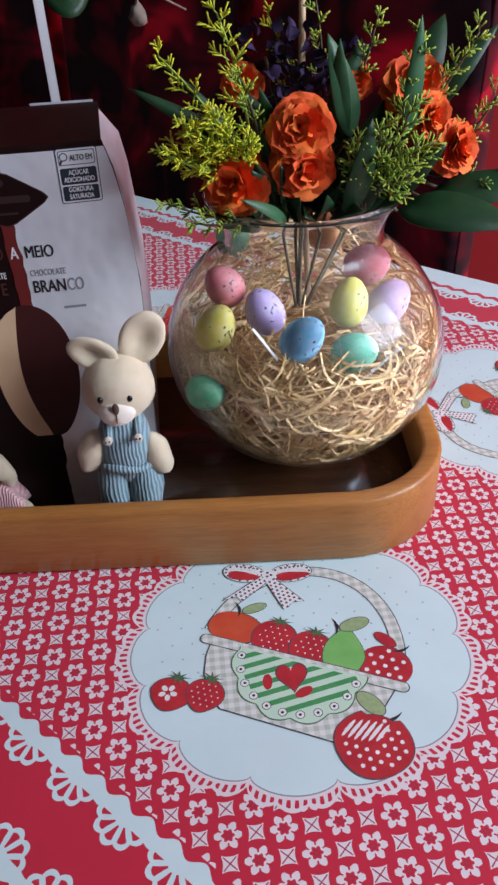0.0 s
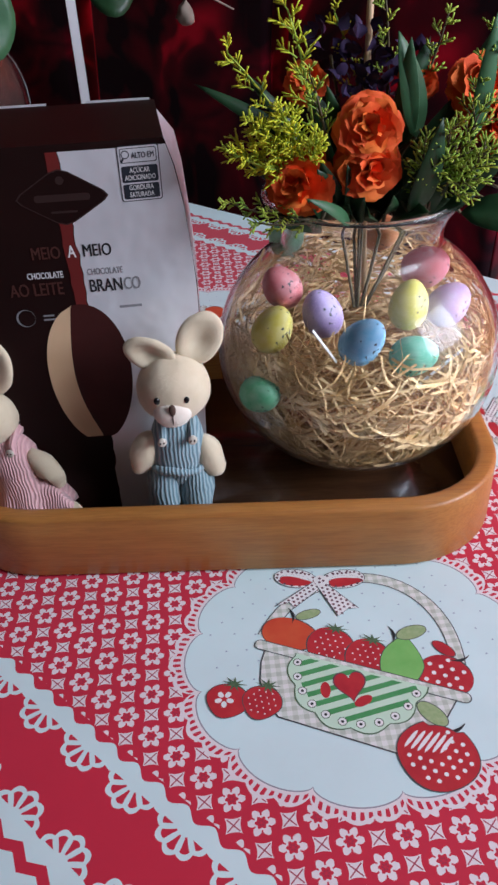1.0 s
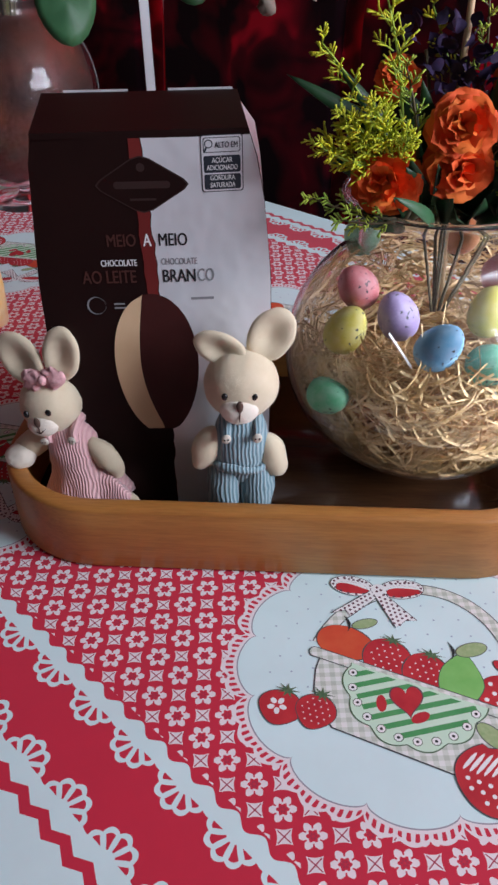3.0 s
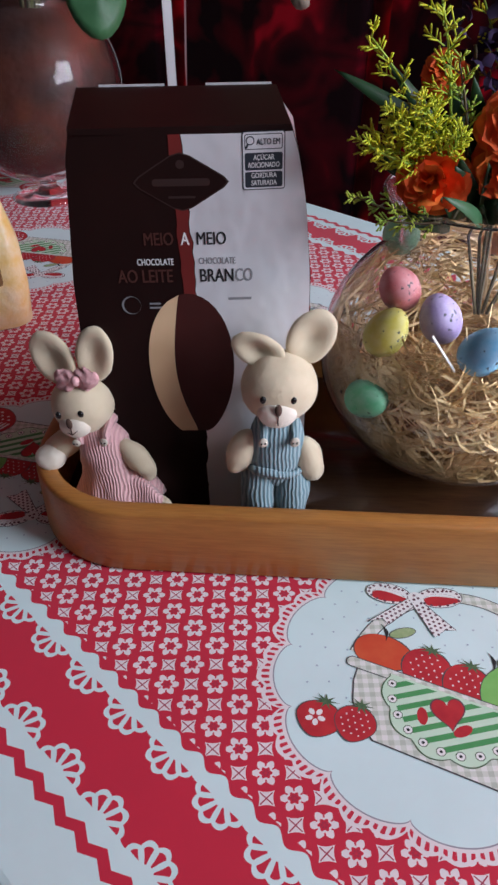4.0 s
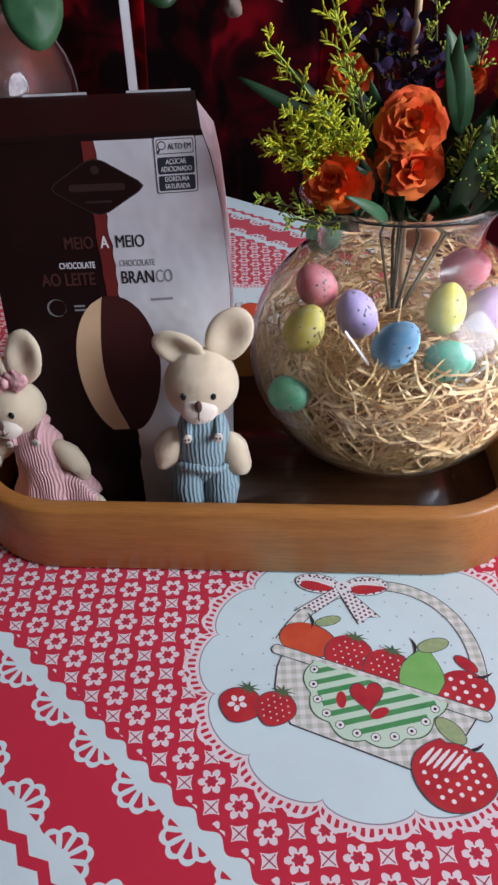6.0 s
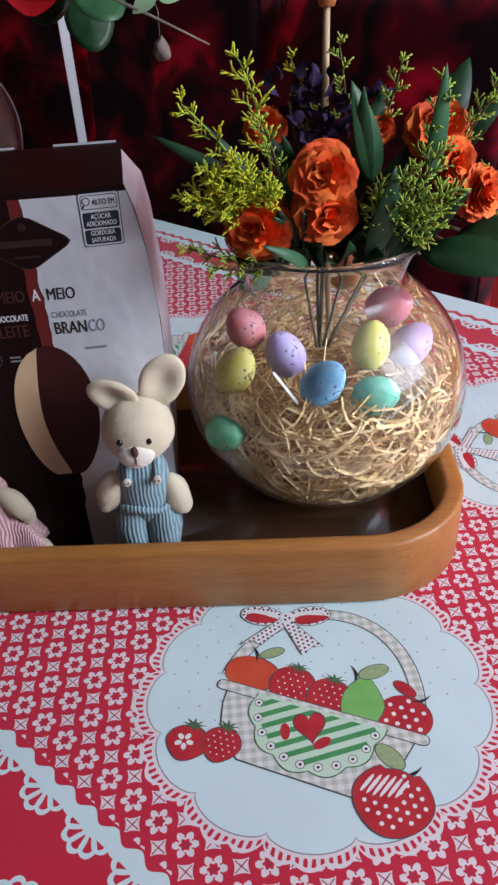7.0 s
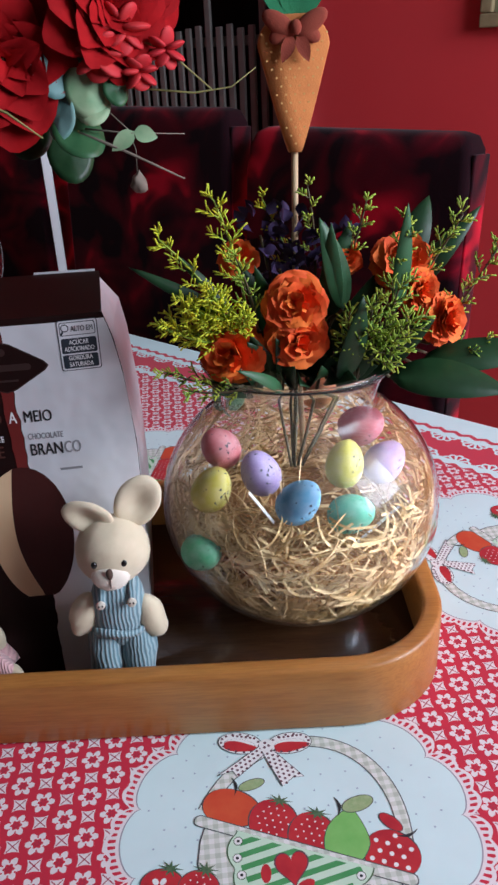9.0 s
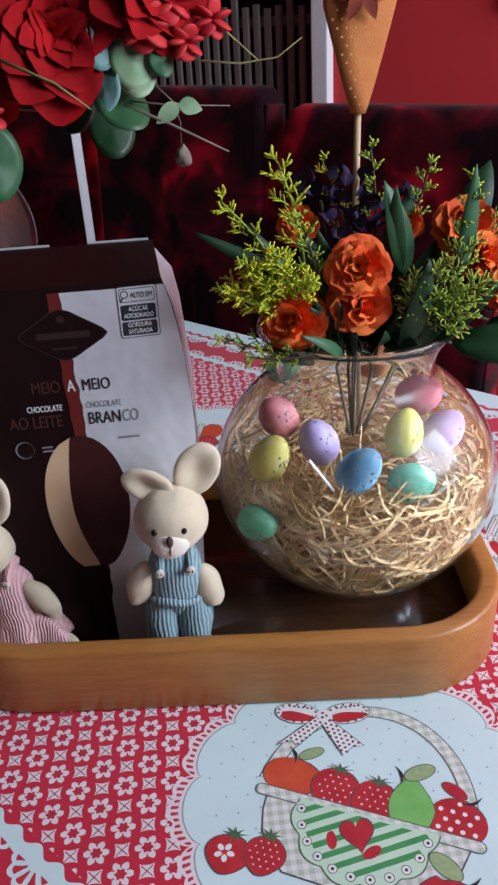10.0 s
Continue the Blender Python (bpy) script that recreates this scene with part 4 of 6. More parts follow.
    lay("warning_label", rounded_outline(qx - 0.0133, qx + 0.0133, qz - 0.0179, qz + 0.0179, 0.0015), M_CARD, 8)
    for z0, z1, mat in ((0.0072, 0.0168, M_LABEL), (-0.0058, 0.0052, M_LABEL), (-0.0168, -0.0068, M_LABEL)):
        lay("warning_field", rounded_outline(qx - 0.0122, qx + 0.0122, qz + z0, qz + z1, 0.0014), mat, 9)
    lay("warning_field", rounded_outline(qx - 0.0117, qx + 0.0117, qz + 0.0077, qz + 0.0163, 0.0012), M_CARD, 10)
    lay("lens", oval(qx - 0.0086, qz + 0.0128, 0.0028, 0.0028), M_LABEL, 11)
    lay("lens", oval(qx - 0.0086, qz + 0.0128, 0.0021, 0.0021), M_CARD, 12)
    lay("lens_handle", oval(qx - 0.0108, qz + 0.0092, 0.0022, 0.0007, 60, 10), M_LABEL, 11)
    text_mesh("ALTO EM", 0.0054, W(qx + 0.003, qz + 0.0118, 13), M_LABEL, t, "lettering", width=0.0150)
    for k, words in enumerate(("AÇÚCAR", "ADICIONADO")):
        text_mesh(words, 0.0047, W(qx, qz + 0.0022 - 0.0048 * k, 13), M_WHITEINK, t, "lettering", width=(0.0135, 0.0205)[k])
    for k, words in enumerate(("GORDURA", "SATURADA")):
        text_mesh(words, 0.0047, W(qx, qz - 0.0092 - 0.0048 * k, 13), M_WHITEINK, t, "lettering", width=0.0165)
    # printed egg, split into a pale and a dark half
    ex, ez, rx, rz = -0.1640, 0.8890, 0.0320, 0.0620
    whole = []
    for k in range(40):
        a = 2 * math.pi * k / 40
        z = ez + rz * math.sin(a)
        if z < ez - 0.0575:
            z = ez - 0.0575 + rng.uniform(-.0006, .0006)
        whole.append((ex + rx * math.cos(a) * (1 + 0.08 * math.sin(a)), z))
    lay("printed_egg", whole, M_EGGSHELL_BROWN, 7)
    split, left = [], []
    for k in range(25):
        way = k / 24
        z = ez + rz * 0.985 - (rz * 0.985 + 0.0570) * way
        split.append((ex + rx * (-0.20 - 0.19 * math.sin(math.pi * min(1.0, way * 1.05)) + 0.24 * max(0.0, (way - 0.45) / 0.55) ** 2.2), z))
        q = (z - ez) / rz
        left.append((ex - rx * math.sqrt(max(0.0, 1 - q * q)) * (1 + 0.08 * q), z))
    left = left[::-1]
    lay("printed_egg_half", split + left, M_EGGSHELL_CREAM, 8)
    lay("chocolate_foot", [(-0.178, 0.846), (-0.161, 0.846), (-0.159, 0.835), (-0.158, 0.81), (-0.157, zb + .002), (-0.181, zb + .002)], M_BROWN, 6)


egg_box()
# the box leans back a little, standing on the tray's floor
PIVOT, LEAN_BACK = Vector((-0.111, 0.059, 1.181)), 0.1363
for ob in bpy.data.objects["chocolate_egg_box"].children:
    for v in ob.data.vertices:
        # the white half bows back towards its outer edge
        if v.co.y < 0.569 and v.co.x > -0.140:
            v.co.y += 0.0055 * ((v.co.x + 0.140) / 0.062) ** 2
        d = v.co - PIVOT
        v.co = PIVOT + d * ((0.486 + 0.4184 * LEAN_BACK) / (0.507 - LEAN_BACK * d.z))
    ob.data.update()


def gather(box_thing):
    """Printing goes under the label, emblem or panel that carries it."""
    kids = list(box_thing.children)
    first = lambda name: next(k for k in kids if k.name.split(".")[0] == name)
    for k in kids:
        word = k.name.split(".")[0]
        if word in ("warning_field", "lens", "lens_handle") or (word == "lettering" and k.data.vertices[0].co.z > 1.02):
            k.parent = first("warning_label")
        elif word in ("emblem_bar", "emblem_mark"):
            k.parent = first("emblem")
        elif word == "printed_egg_half":
            k.parent = first("printed_egg")


gather(bpy.data.objects["chocolate_egg_box"])


# ---- plush rabbits (each one plain mesh) ----
def rabbit(name, label, m, girl=False):
    bm = bmesh.new()
    cream, muzzle, cloth_i, eye, nose, button, lace = range(7)
    # body and clothes
    add_ball(bm, ell(0, 0, 0.047, 0.021, 0.018, 0.028) if girl else ell(0, 0, 0.0535, 0.0205, 0.0175, 0.0235), 24, 14, cloth_i)
    if girl:
        add_lathe(bm, [(0.019, 0.045), (0.024, 0.034), (0.029, 0.026), (0.033, 0.018), (0.035, 0.013), (0.030, 0.014), (0.01, 0.02)], 28)
        bm.faces.ensure_lookup_table()
        for f in bm.faces[-6 * 28:]:
            f.material_index = cloth_i
        add_ball(bm, ell(0.030, -0.012, 0.012, 0.020, 0.010, 0.010, 0, 8, -18), 16, 10, cream)
        add_ball(bm, ell(0, -0.004, 0.014, 0.024, 0.020, 0.014), 16, 10, cloth_i)
        add_ball(bm, ell(0.012, -0.010, 0.020, 0.031, 0.016, 0.015, 0, 14, -8), 28, 14, cloth_i)
    else:
        for s in (-1, 1):
            add_ball(bm, ell(s * 0.0118, -0.001, 0.0255, 0.0136, 0.0155, 0.0260), 24, 14, cloth_i)
            add_ball(bm, ell(s * 0.013, -0.003, 0.0065, 0.0095, 0.012, 0.0065), 16, 10, cream)
    for s, tilt, z in ((-1, 38, 0.060), (1, 30, 0.056)) if not girl else ((-1, 62, 0.063), (1, 30, 0.056)):
        arm = 0.015 if girl else 0.010
        dx, dz = math.sin(radians(tilt)) * arm, math.cos(radians(tilt)) * arm
        add_ball(bm, ell(s * (0.019 + dx), -0.004, z - dz, 0.0092, 0.0092, 0.0185 if girl else 0.0140, 0, -s * tilt, 0), 18, 12, cream)
        if girl and s < 0:
            add_ball(bm, ell(s * 0.040, -0.010, z - 0.013, 0.0115, 0.011, 0.0095), 16, 10, muzzle)
    if not girl:
        band = [Vector((0.0208 * math.cos(2 * math.pi * k / 24), 0.0180 * math.sin(2 * math.pi * k / 24), 0.0445 + 0.0012 * math.sin(4 * math.pi * k / 24))) for k in range(25)]
        n0 = len(bm.faces)
        add_tube(bm, band, 0.0022, 6)
        bm.faces.ensure_lookup_table()
        for f in bm.faces[n0:]:
            f.material_index = cloth_i
    # straps and buttons
    for s in (-1, 1):
        add_tube(bm, arc((s * 0.0105, -0.016, 0.062), (s * 0.012, 0.010, 0.071), (0, -0.004, 0.004), 5), 0.0032, 6)
        bm.faces.ensure_lookup_table()
        for f in bm.faces[-(5 * 6 + 2):]:
            f.material_index = cloth_i
        add_ball(bm, ell(s * 0.0108, -0.0205, 0.0650, 0.0033, 0.0014, 0.0026), 14, 8, button)
        for q in (-1, 1):
            add_ball(bm, ell(s * 0.0108 + q * 0.0012, -0.0219, 0.0650, 0.0006, 0.0004, 0.0006), 6, 4, eye)
    # head
    for v in bm.verts:
        if girl and v.co.z < 0.032 and math.hypot(v.co.x, v.co.y) > 0.022:
            k = 1 + 0.09 * math.sin(9 * math.atan2(v.co.y, v.co.x))
            v.co.x, v.co.y = v.co.x * k, v.co.y * k
        v.co.z *= 1.24 if girl else 1.54
        v.co.x *= 1.08 if girl else 1.06
        v.co.y *= (0.72 if v.co.z < 0.048 and v.co.y < 0 else 1.0) if girl else 1.08
        # folds in the cloth
        if v.co.z < 0.075:
            v.co += noise.noise_vector(v.co * 70) * 0.0022
    hx, hz, hk = (-0.0075, 0.1045, 0.94) if girl else (0.0, 0.1345, 1.05)
    add_ball(bm, ell(hx, -0.001, hz, 0.0262 * hk, 0.0232 * hk, 0.0255 * hk), 28, 18, cream)
    add_ball(bm, ell(hx - 0.002, -0.0180 * hk, hz - 0.0100 * hk, 0.0134 * hk, 0.0090 * hk, 0.0116 * hk), 24, 14, muzzle)
    for s in (-1, 1):
        add_ball(bm, ell(hx - 0.002 + s * 0.0100 * hk, -0.0225 * hk, hz + 0.0018 * hk, 0.0024, 0.0017, 0.0028), 12, 8, eye)
    add_ball(bm, ell(hx - 0.002, -0.0268 * hk, hz - 0.0040, 0.0026, 0.0014, 0.0046), 12, 8, nose)
    add_tube(bm, [(hx - 0.002, -0.0268 * hk, hz - 0.007), (hx - 0.002, -0.0274 * hk, hz - 0.0145 * hk)], 0.0005, 5)
    bm.faces.ensure_lookup_table()
    for f in bm.faces[-7:]:
        f.material_index = nose
    if girl:
        add_tube(bm, [(hx - 0.006, -0.0258 * hk, hz - 0.0125), (hx - 0.002, -0.0268 * hk, hz - 0.0140), (hx + 0.003, -0.0256 * hk, hz - 0.0105)], 0.0005, 5)
        bm.faces.ensure_lookup_table()
        for f in bm.faces[-12:]:
            f.material_index = nose
    # ears: flat, with a hollow
    def ear(base, tilt_y, tilt_x, length, wide):
        e = Matrix.Translation(base) @ pose(0, 0, 0, tilt_x, tilt_y, 0)
        made = bmesh.ops.create_uvsphere(bm, u_segments=28, v_segments=20, radius=1.0, matrix=ell(0, 0, length * 0.52, wide, 0.0068, length * 0.5))
        for v in made["verts"]:
            if v.co.y < 0:
                v.co.y += 0.0085 * math.exp(-2.6 * ((v.co.x / wide) ** 2 + ((v.co.z - length * 0.5) / (length * 0.52)) ** 2))
            v.co = e @ v.co
    if girl:
        ear((-0.014, 0.0, hz + 0.016), -24, -6, 0.046, 0.0172)
        ear((0.006, 0.0, hz + 0.017), 14, -6, 0.044, 0.0150)
        # crumpled lace bow
        for s, turn in ((-1, -28), (1, 22), (-1, 20), (1, -18)):
            made = bmesh.ops.create_uvsphere(bm, u_segments=22, v_segments=12, radius=1.0, matrix=ell(s * 0.0085, -0.012, hz + 0.0265 + 0.002 * turn / 28, 0.0098, 0.0042, 0.0066, 0, turn, 0))
            for v in made["verts"]:
                v.co += noise.noise_vector(v.co * 260) * 0.0032
                for f in v.link_faces:
                    f.material_index = lace
        add_ball(bm, ell(0.0, -0.0155, hz + 0.0265, 0.0034, 0.0034, 0.0042), 10, 8, lace)
    else:
        ear((0.004, -0.006, hz + 0.0225), -74, -14, 0.040, 0.0125)
        ear((0.010, 0.0, hz + 0.018), 30, -4, 0.043, 0.0165)
    for v in bm.verts:
        v.co += noise.noise_vector(v.co * 90) * 0.0008
    # short pile
    bm.normal_update()
    rng = random.Random(21 if girl else 20)
    furry = [f for f in bm.faces if f.material_index in (cream, muzzle)]
    for f in furry:
        c, n, many = f.calc_center_median(), f.normal.copy(), f.calc_area() / 0.40e-6
        corners = [v.co.copy() for v in f.verts]
        for _ in range(int(many) + (rng.random() < many % 1)):
            p, q = rng.choice(corners), rng.choice(corners)
            o = c.lerp(p.lerp(q, rng.random()), rng.random() ** 0.5)
            way = (n * 0.45 + Vector((rng.uniform(-1, 1), rng.uniform(-1, 1), rng.uniform(-1.3, .7)))).normalized()
            if way.dot(n) < 0.15:
                way = (way + n * (0.3 - way.dot(n))).normalized()
            across = way.cross(n + Vector((0.01, 0.02, 0.03))).normalized() * 0.00010
            tip = bm.verts.new(o + way * rng.uniform(0.0004, 0.0010))
            fibre = bm.faces.new((bm.verts.new(o - across), bm.verts.new(o + across), tip))
            fibre.material_index = f.material_index
    ob = part(name, bm, None, None, mats=[M_PLUSH, M_MUZZLE, M_PINK if girl else M_BLUE, M_EYE, M_NOSE, M_BUTTON, M_PINK_LACE])
    ob.matrix_world = m
    return tagged(ob, label, "plush toy")


rabbit("plush_rabbit", "cream plush rabbit in blue corduroy dungarees by the box", pose(-0.1037, 0.522, TRAY_FLOOR, -2, 2, 2))
rabbit("plush_rabbit", "cream plush rabbit in a pink corduroy dress in the tray", pose(-0.2280, 0.547, TRAY_FLOOR - 0.001, -4, -9, -12), True)


# ---- fishbowl vase with straw and eggs ----
VX, VY = 0.0560, 0.610


def bowl_vase():
    outer = [(0.0, 0.0), (0.030, 0.0), (0.036, 0.006)]
    for k in range(1, 26):
        a = radians(-70 + (70 + 58) * k / 25)
        outer.append((0.1185 * math.cos(a), 0.112 + (0.104 if a < 0 else 0.108) * math.sin(a)))
    outer += [(0.0635, 0.207), (0.0630, 0.213), (0.0640, 0.220), (0.0670, 0.228), (0.0715, 0.235), (0.0775, 0.242)]
    inner = [(max(0.0, r - 0.0022), z + (0.003 if z < 0.02 else 0)) for r, z in outer[::-1]]
    ob = part("fishbowl_vase", lathe(outer + [(0.0778, 0.2432), (0.0765, 0.2435)] + inner[:-1] + [(0.0, 0.004)], 72), M_GLASS)
    ob.location = (VX, VY, TRAY_FLOOR + 0.0004)
    ob.visible_shadow = False
    lip = part("rim", lathe([(0.0760 + 0.0016 * math.cos(2 * math.pi * k / 10), 0.2440 + 0.0016 * math.sin(2 * math.pi * k / 10)) for k in range(11)], 72), M_GLASS, ob, "rounded glass lip")
    lip.visible_shadow = False
    return tagged(ob, "round clear glass fishbowl vase filled with straw and painted eggs", "vase")


bowl_vase()


def bowl_r(z):
    """Inner radius of the bowl at a height above its base."""
    k = (z - 0.112) / (0.104 if z < 0.112 else 0.108)
    return 0.1185 * math.sqrt(max(0.06, 1 - k * k)) - 0.0045


def straw():
    bm = bmesh.new()
    rng = random.Random(11)
    for i in range(2200):
        for _ in range(30):
            z = rng.uniform(0.010, 0.185)
            R = bowl_r(z)
            ang = rng.uniform(0, 2 * math.pi)
            r = R * (1 - rng.random() ** 2.2 * 0.75)
            top = 0.126 + 0.034 * (r / 0.112) ** 2 + 0.012 * math.sin(ang * 3 + 1) + 0.05 * max(0.0, math.sin(ang) + 0.1)
            if z < top:
                break
        pos = Vector((r * math.cos(ang), r * math.sin(ang), z))
        tang = Vector((-math.sin(ang), math.cos(ang), rng.uniform(-0.9, 0.9))).normalized()
        d = (tang + Vector((rng.uniform(-.5, .5), rng.uniform(-.5, .5), rng.uniform(-.4, .4)))).normalized()
        n = 7
        length, w, bend = rng.uniform(0.025, 0.085), rng.uniform(0.0004, 0.0011), rng.uniform(-0.6, 0.6)
        side = d.cross(pos.normalized() + Vector((rng.uniform(-.6, .6), rng.uniform(-.6, .6), rng.uniform(-.6, .6)))).normalized()
        curve_dir = d.cross(side)
        prev = None
        for k in range(n + 1):
            s = (k / n - 0.5)
            p = pos + d * (s * length) + side * (bend * length * (4 * s * s - 0.5)) + curve_dir * (bend * 0.5 * length * s)
            lim = bowl_r(min(max(p.z, 0.008), 0.19)) - 0.001
            h = math.hypot(p.x, p.y)
            if h > lim:
                p.x, p.y = p.x * lim / h, p.y * lim / h
            p.z = max(p.z, 0.008)
            pair = (bm.verts.new(p - curve_dir * w), bm.verts.new(p + curve_dir * w))
            if prev:
                bm.faces.new((prev[0], prev[1], pair[1], pair[0]))
            prev = pair
    # looser, broader shavings near the glass, over the feet of the eggs
    for i in range(420):
        ang, z = rng.uniform(-math.pi, 0.15), rng.uniform(0.018, 0.142)
        d = Vector((-math.sin(ang), math.cos(ang), rng.uniform(-1.6, 1.6))).normalized()
        length, w, bend = rng.uniform(0.02, 0.06), rng.uniform(0.0005, 0.0015), rng.uniform(-0.5, 0.5)
        R = bowl_r(z) - rng.uniform(0.0015, 0.010)
        pos, prev = Vector((R * math.cos(ang), R * math.sin(ang), z)), None
        up = d.cross(pos.normalized()).normalized()
        for k in range(7):
            s = k / 6 - 0.5
            p = pos + d * (s * length) + up * (bend * length * (4 * s * s - 0.5))
            lim, h = bowl_r(min(max(p.z, 0.008), 0.19)) - 0.0012, math.hypot(p.x, p.y)
            if h > lim:
                p.x, p.y = p.x * lim / h, p.y * lim / h
            p.z = max(p.z, 0.008)
            pair = (bm.verts.new(p - up * w), bm.verts.new(p + up * w))
            if prev:
                bm.faces.new((prev[0], prev[1], pair[1], pair[0]))
            prev = pair
    ob = part("straw_filling", bm, M_STRAW)
    ob.location = (VX, VY, TRAY_FLOOR + 0.001)
    tagged(ob, "loose pale shredded straw filling the glass bowl", "straw", kind="stuff")
    # denser heart of the nest; its darker colour holds the shade between strands
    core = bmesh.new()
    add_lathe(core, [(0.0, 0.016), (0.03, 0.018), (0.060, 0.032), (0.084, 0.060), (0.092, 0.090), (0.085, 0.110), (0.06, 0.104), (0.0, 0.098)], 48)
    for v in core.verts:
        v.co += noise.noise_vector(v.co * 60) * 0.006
    ob = part("straw_core", core, M_STRAW_SHADE)
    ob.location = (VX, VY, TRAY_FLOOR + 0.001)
    tagged(ob, "tightly packed straw in the middle of the bowl, coloured as in shade", "straw", kind="stuff")


straw()


def egg_material(name, c):
    c = tuple(k * 0.82 for k in c)
    mat = material(name, c, 0.55)
    v = coords(mat)
    spots = noise_fac(mat, v, 300.0, 2.5, 0.5)
    patch = noise_fac(mat, v, 55.0, 1.0, 0.4)
    pale = ramp(mat, noise_fac(mat, v, 90.0), [(0.3, c), (0.75, tuple(k + (0.8 - k) * 0.22 for k in c))])
    dark = (Val(mat.node_tree, spots) * 0.62 + Val(mat.node_tree, patch) * 0.38) > 0.615
    set_in(mat, "Base Color", mix(mat, dark, pale, (0.04, 0.045, 0.05)))
    bump(mat, spots, 0.1, 0.0005)
    return mat


EGGS = [
    # colour word, colour, place, half-width, half-height, turns
    ("pink", (0.60, 0.15, 0.16), (-0.013, 0.560, 0.957), 0.0145, 0.0190, 20, -30),
    ("yellow", (0.58, 0.50, 0.06), (-0.0225, 0.541, 0.932), 0.0150, 0.0200, 10, 25),
    ("lilac", (0.34, 0.25, 0.48), (0.0155, 0.545, 0.940), 0.0150, 0.0200, 8, -20),
    ("sky blue", (0.13, 0.39, 0.60), (0.0405, 0.520, 0.926), 0.0150, 0.0200, 15, 35),
    ("yellow", (0.60, 0.53, 0.06), (0.0800, 0.540, 0.944), 0.0145, 0.0195, -6, 10),
    ("green", (0.10, 0.48, 0.30), (0.0810, 0.525, 0.908), 0.0150, 0.0190, 30, 60),
    ("green", (0.10, 0.45, 0.22), (-0.0330, 0.540, 0.876), 0.0145, 0.0190, 50, 60),
    ("pink", (0.72, 0.22, 0.26), (0.1010, 0.575, 0.958), 0.0165, 0.0200, 40, 50),
    ("lilac", (0.45, 0.34, 0.55), (0.1130, 0.548, 0.938), 0.0150, 0.0185, 0, 40),
    ("green", (0.12, 0.42, 0.22), (0.0020, 0.650, 0.960), 0.0145, 0.0190, 60, 10),
    ("orange", (0.66, 0.22, 0.06), (0.0750, 0.620, 0.972), 0.0145, 0.0190, 60, 40),
    ("yellow", (0.66, 0.56, 0.06), (0.0820, 0.535, 0.838), 0.0145, 0.0190, 60, 70),
]


def painted_egg(word, c, at, r, h, rx, ry):
    prof = []
    for k in range(17):
        a = math.pi * k / 16
        prof.append((r * math.sin(a) * (1 - 0.13 * -math.cos(a) * -1 * -1), -h * math.cos(a)))
    prof[0], prof[-1] = (0.0, prof[0][1]), (0.0, prof[-1][1])
    ob = part("painted_egg", lathe(prof, 24), egg_material(word.replace(" ", "_") + "_egg_paint", c))
    if word not in ("green", "sky blue"):
        at = (at[0] + 0.001, at[1] + 0.009, at[2] - 0.006)
    ob.matrix_world = pose(*at, rx, ry, 0)
    return tagged(ob, "small speckled " + word + " egg nestled in the straw", "egg", "eggs in the bowl")


for row in EGGS:
    painted_egg(*row)


def paper_strip(p, q, w):
    bm = bmesh.new()
    p, q = Vector(p), Vector(q)
    m = look(p, q)
    add_box(bm, (w, 0.0006, (q - p).length), m @ pose(0, 0, -(q - p).length / 2), 0.0001)
    ob = part("paper_strip", bm, M_WHITEINK, smooth=False)
    return tagged(ob, "narrow white strip among the eggs, for paper and window glare", "paper strip")


paper_strip((0.004, 0.520, 0.938), (0.021, 0.514, 0.914), 0.0035)
# white strip in place of the window's glare on the glass
paper_strip((0.084, 0.516, 0.888), (0.124, 0.540, 0.902), 0.0026)


# ---- the bouquet in the bowl ----
NECK = Vector((VX, VY, 0.985))
FOOT = Vector((VX - 0.012, VY - 0.052, 0.936))


STEMS = [0]


def stem_points(top, n=8):
    top = Vector(top)
    STEMS[0] += 1
    off = Vector((top.x - NECK.x, top.y - NECK.y, 0)) * 0.42
    through_neck = NECK + off * min(1.0, 0.042 / max(off.length, 1e-6))
    through_neck.z = 0.995
    low = FOOT + off * 0.14
    pts = [low.lerp(through_neck, k / 4) for k in range(4)] if STEMS[0] % 10 == 1 else []
    return pts + [through_neck.lerp(top, k / n) + Vector((0, 0, 0.012 * math.sin(math.pi * k / n))) for k in range(n + 1)]


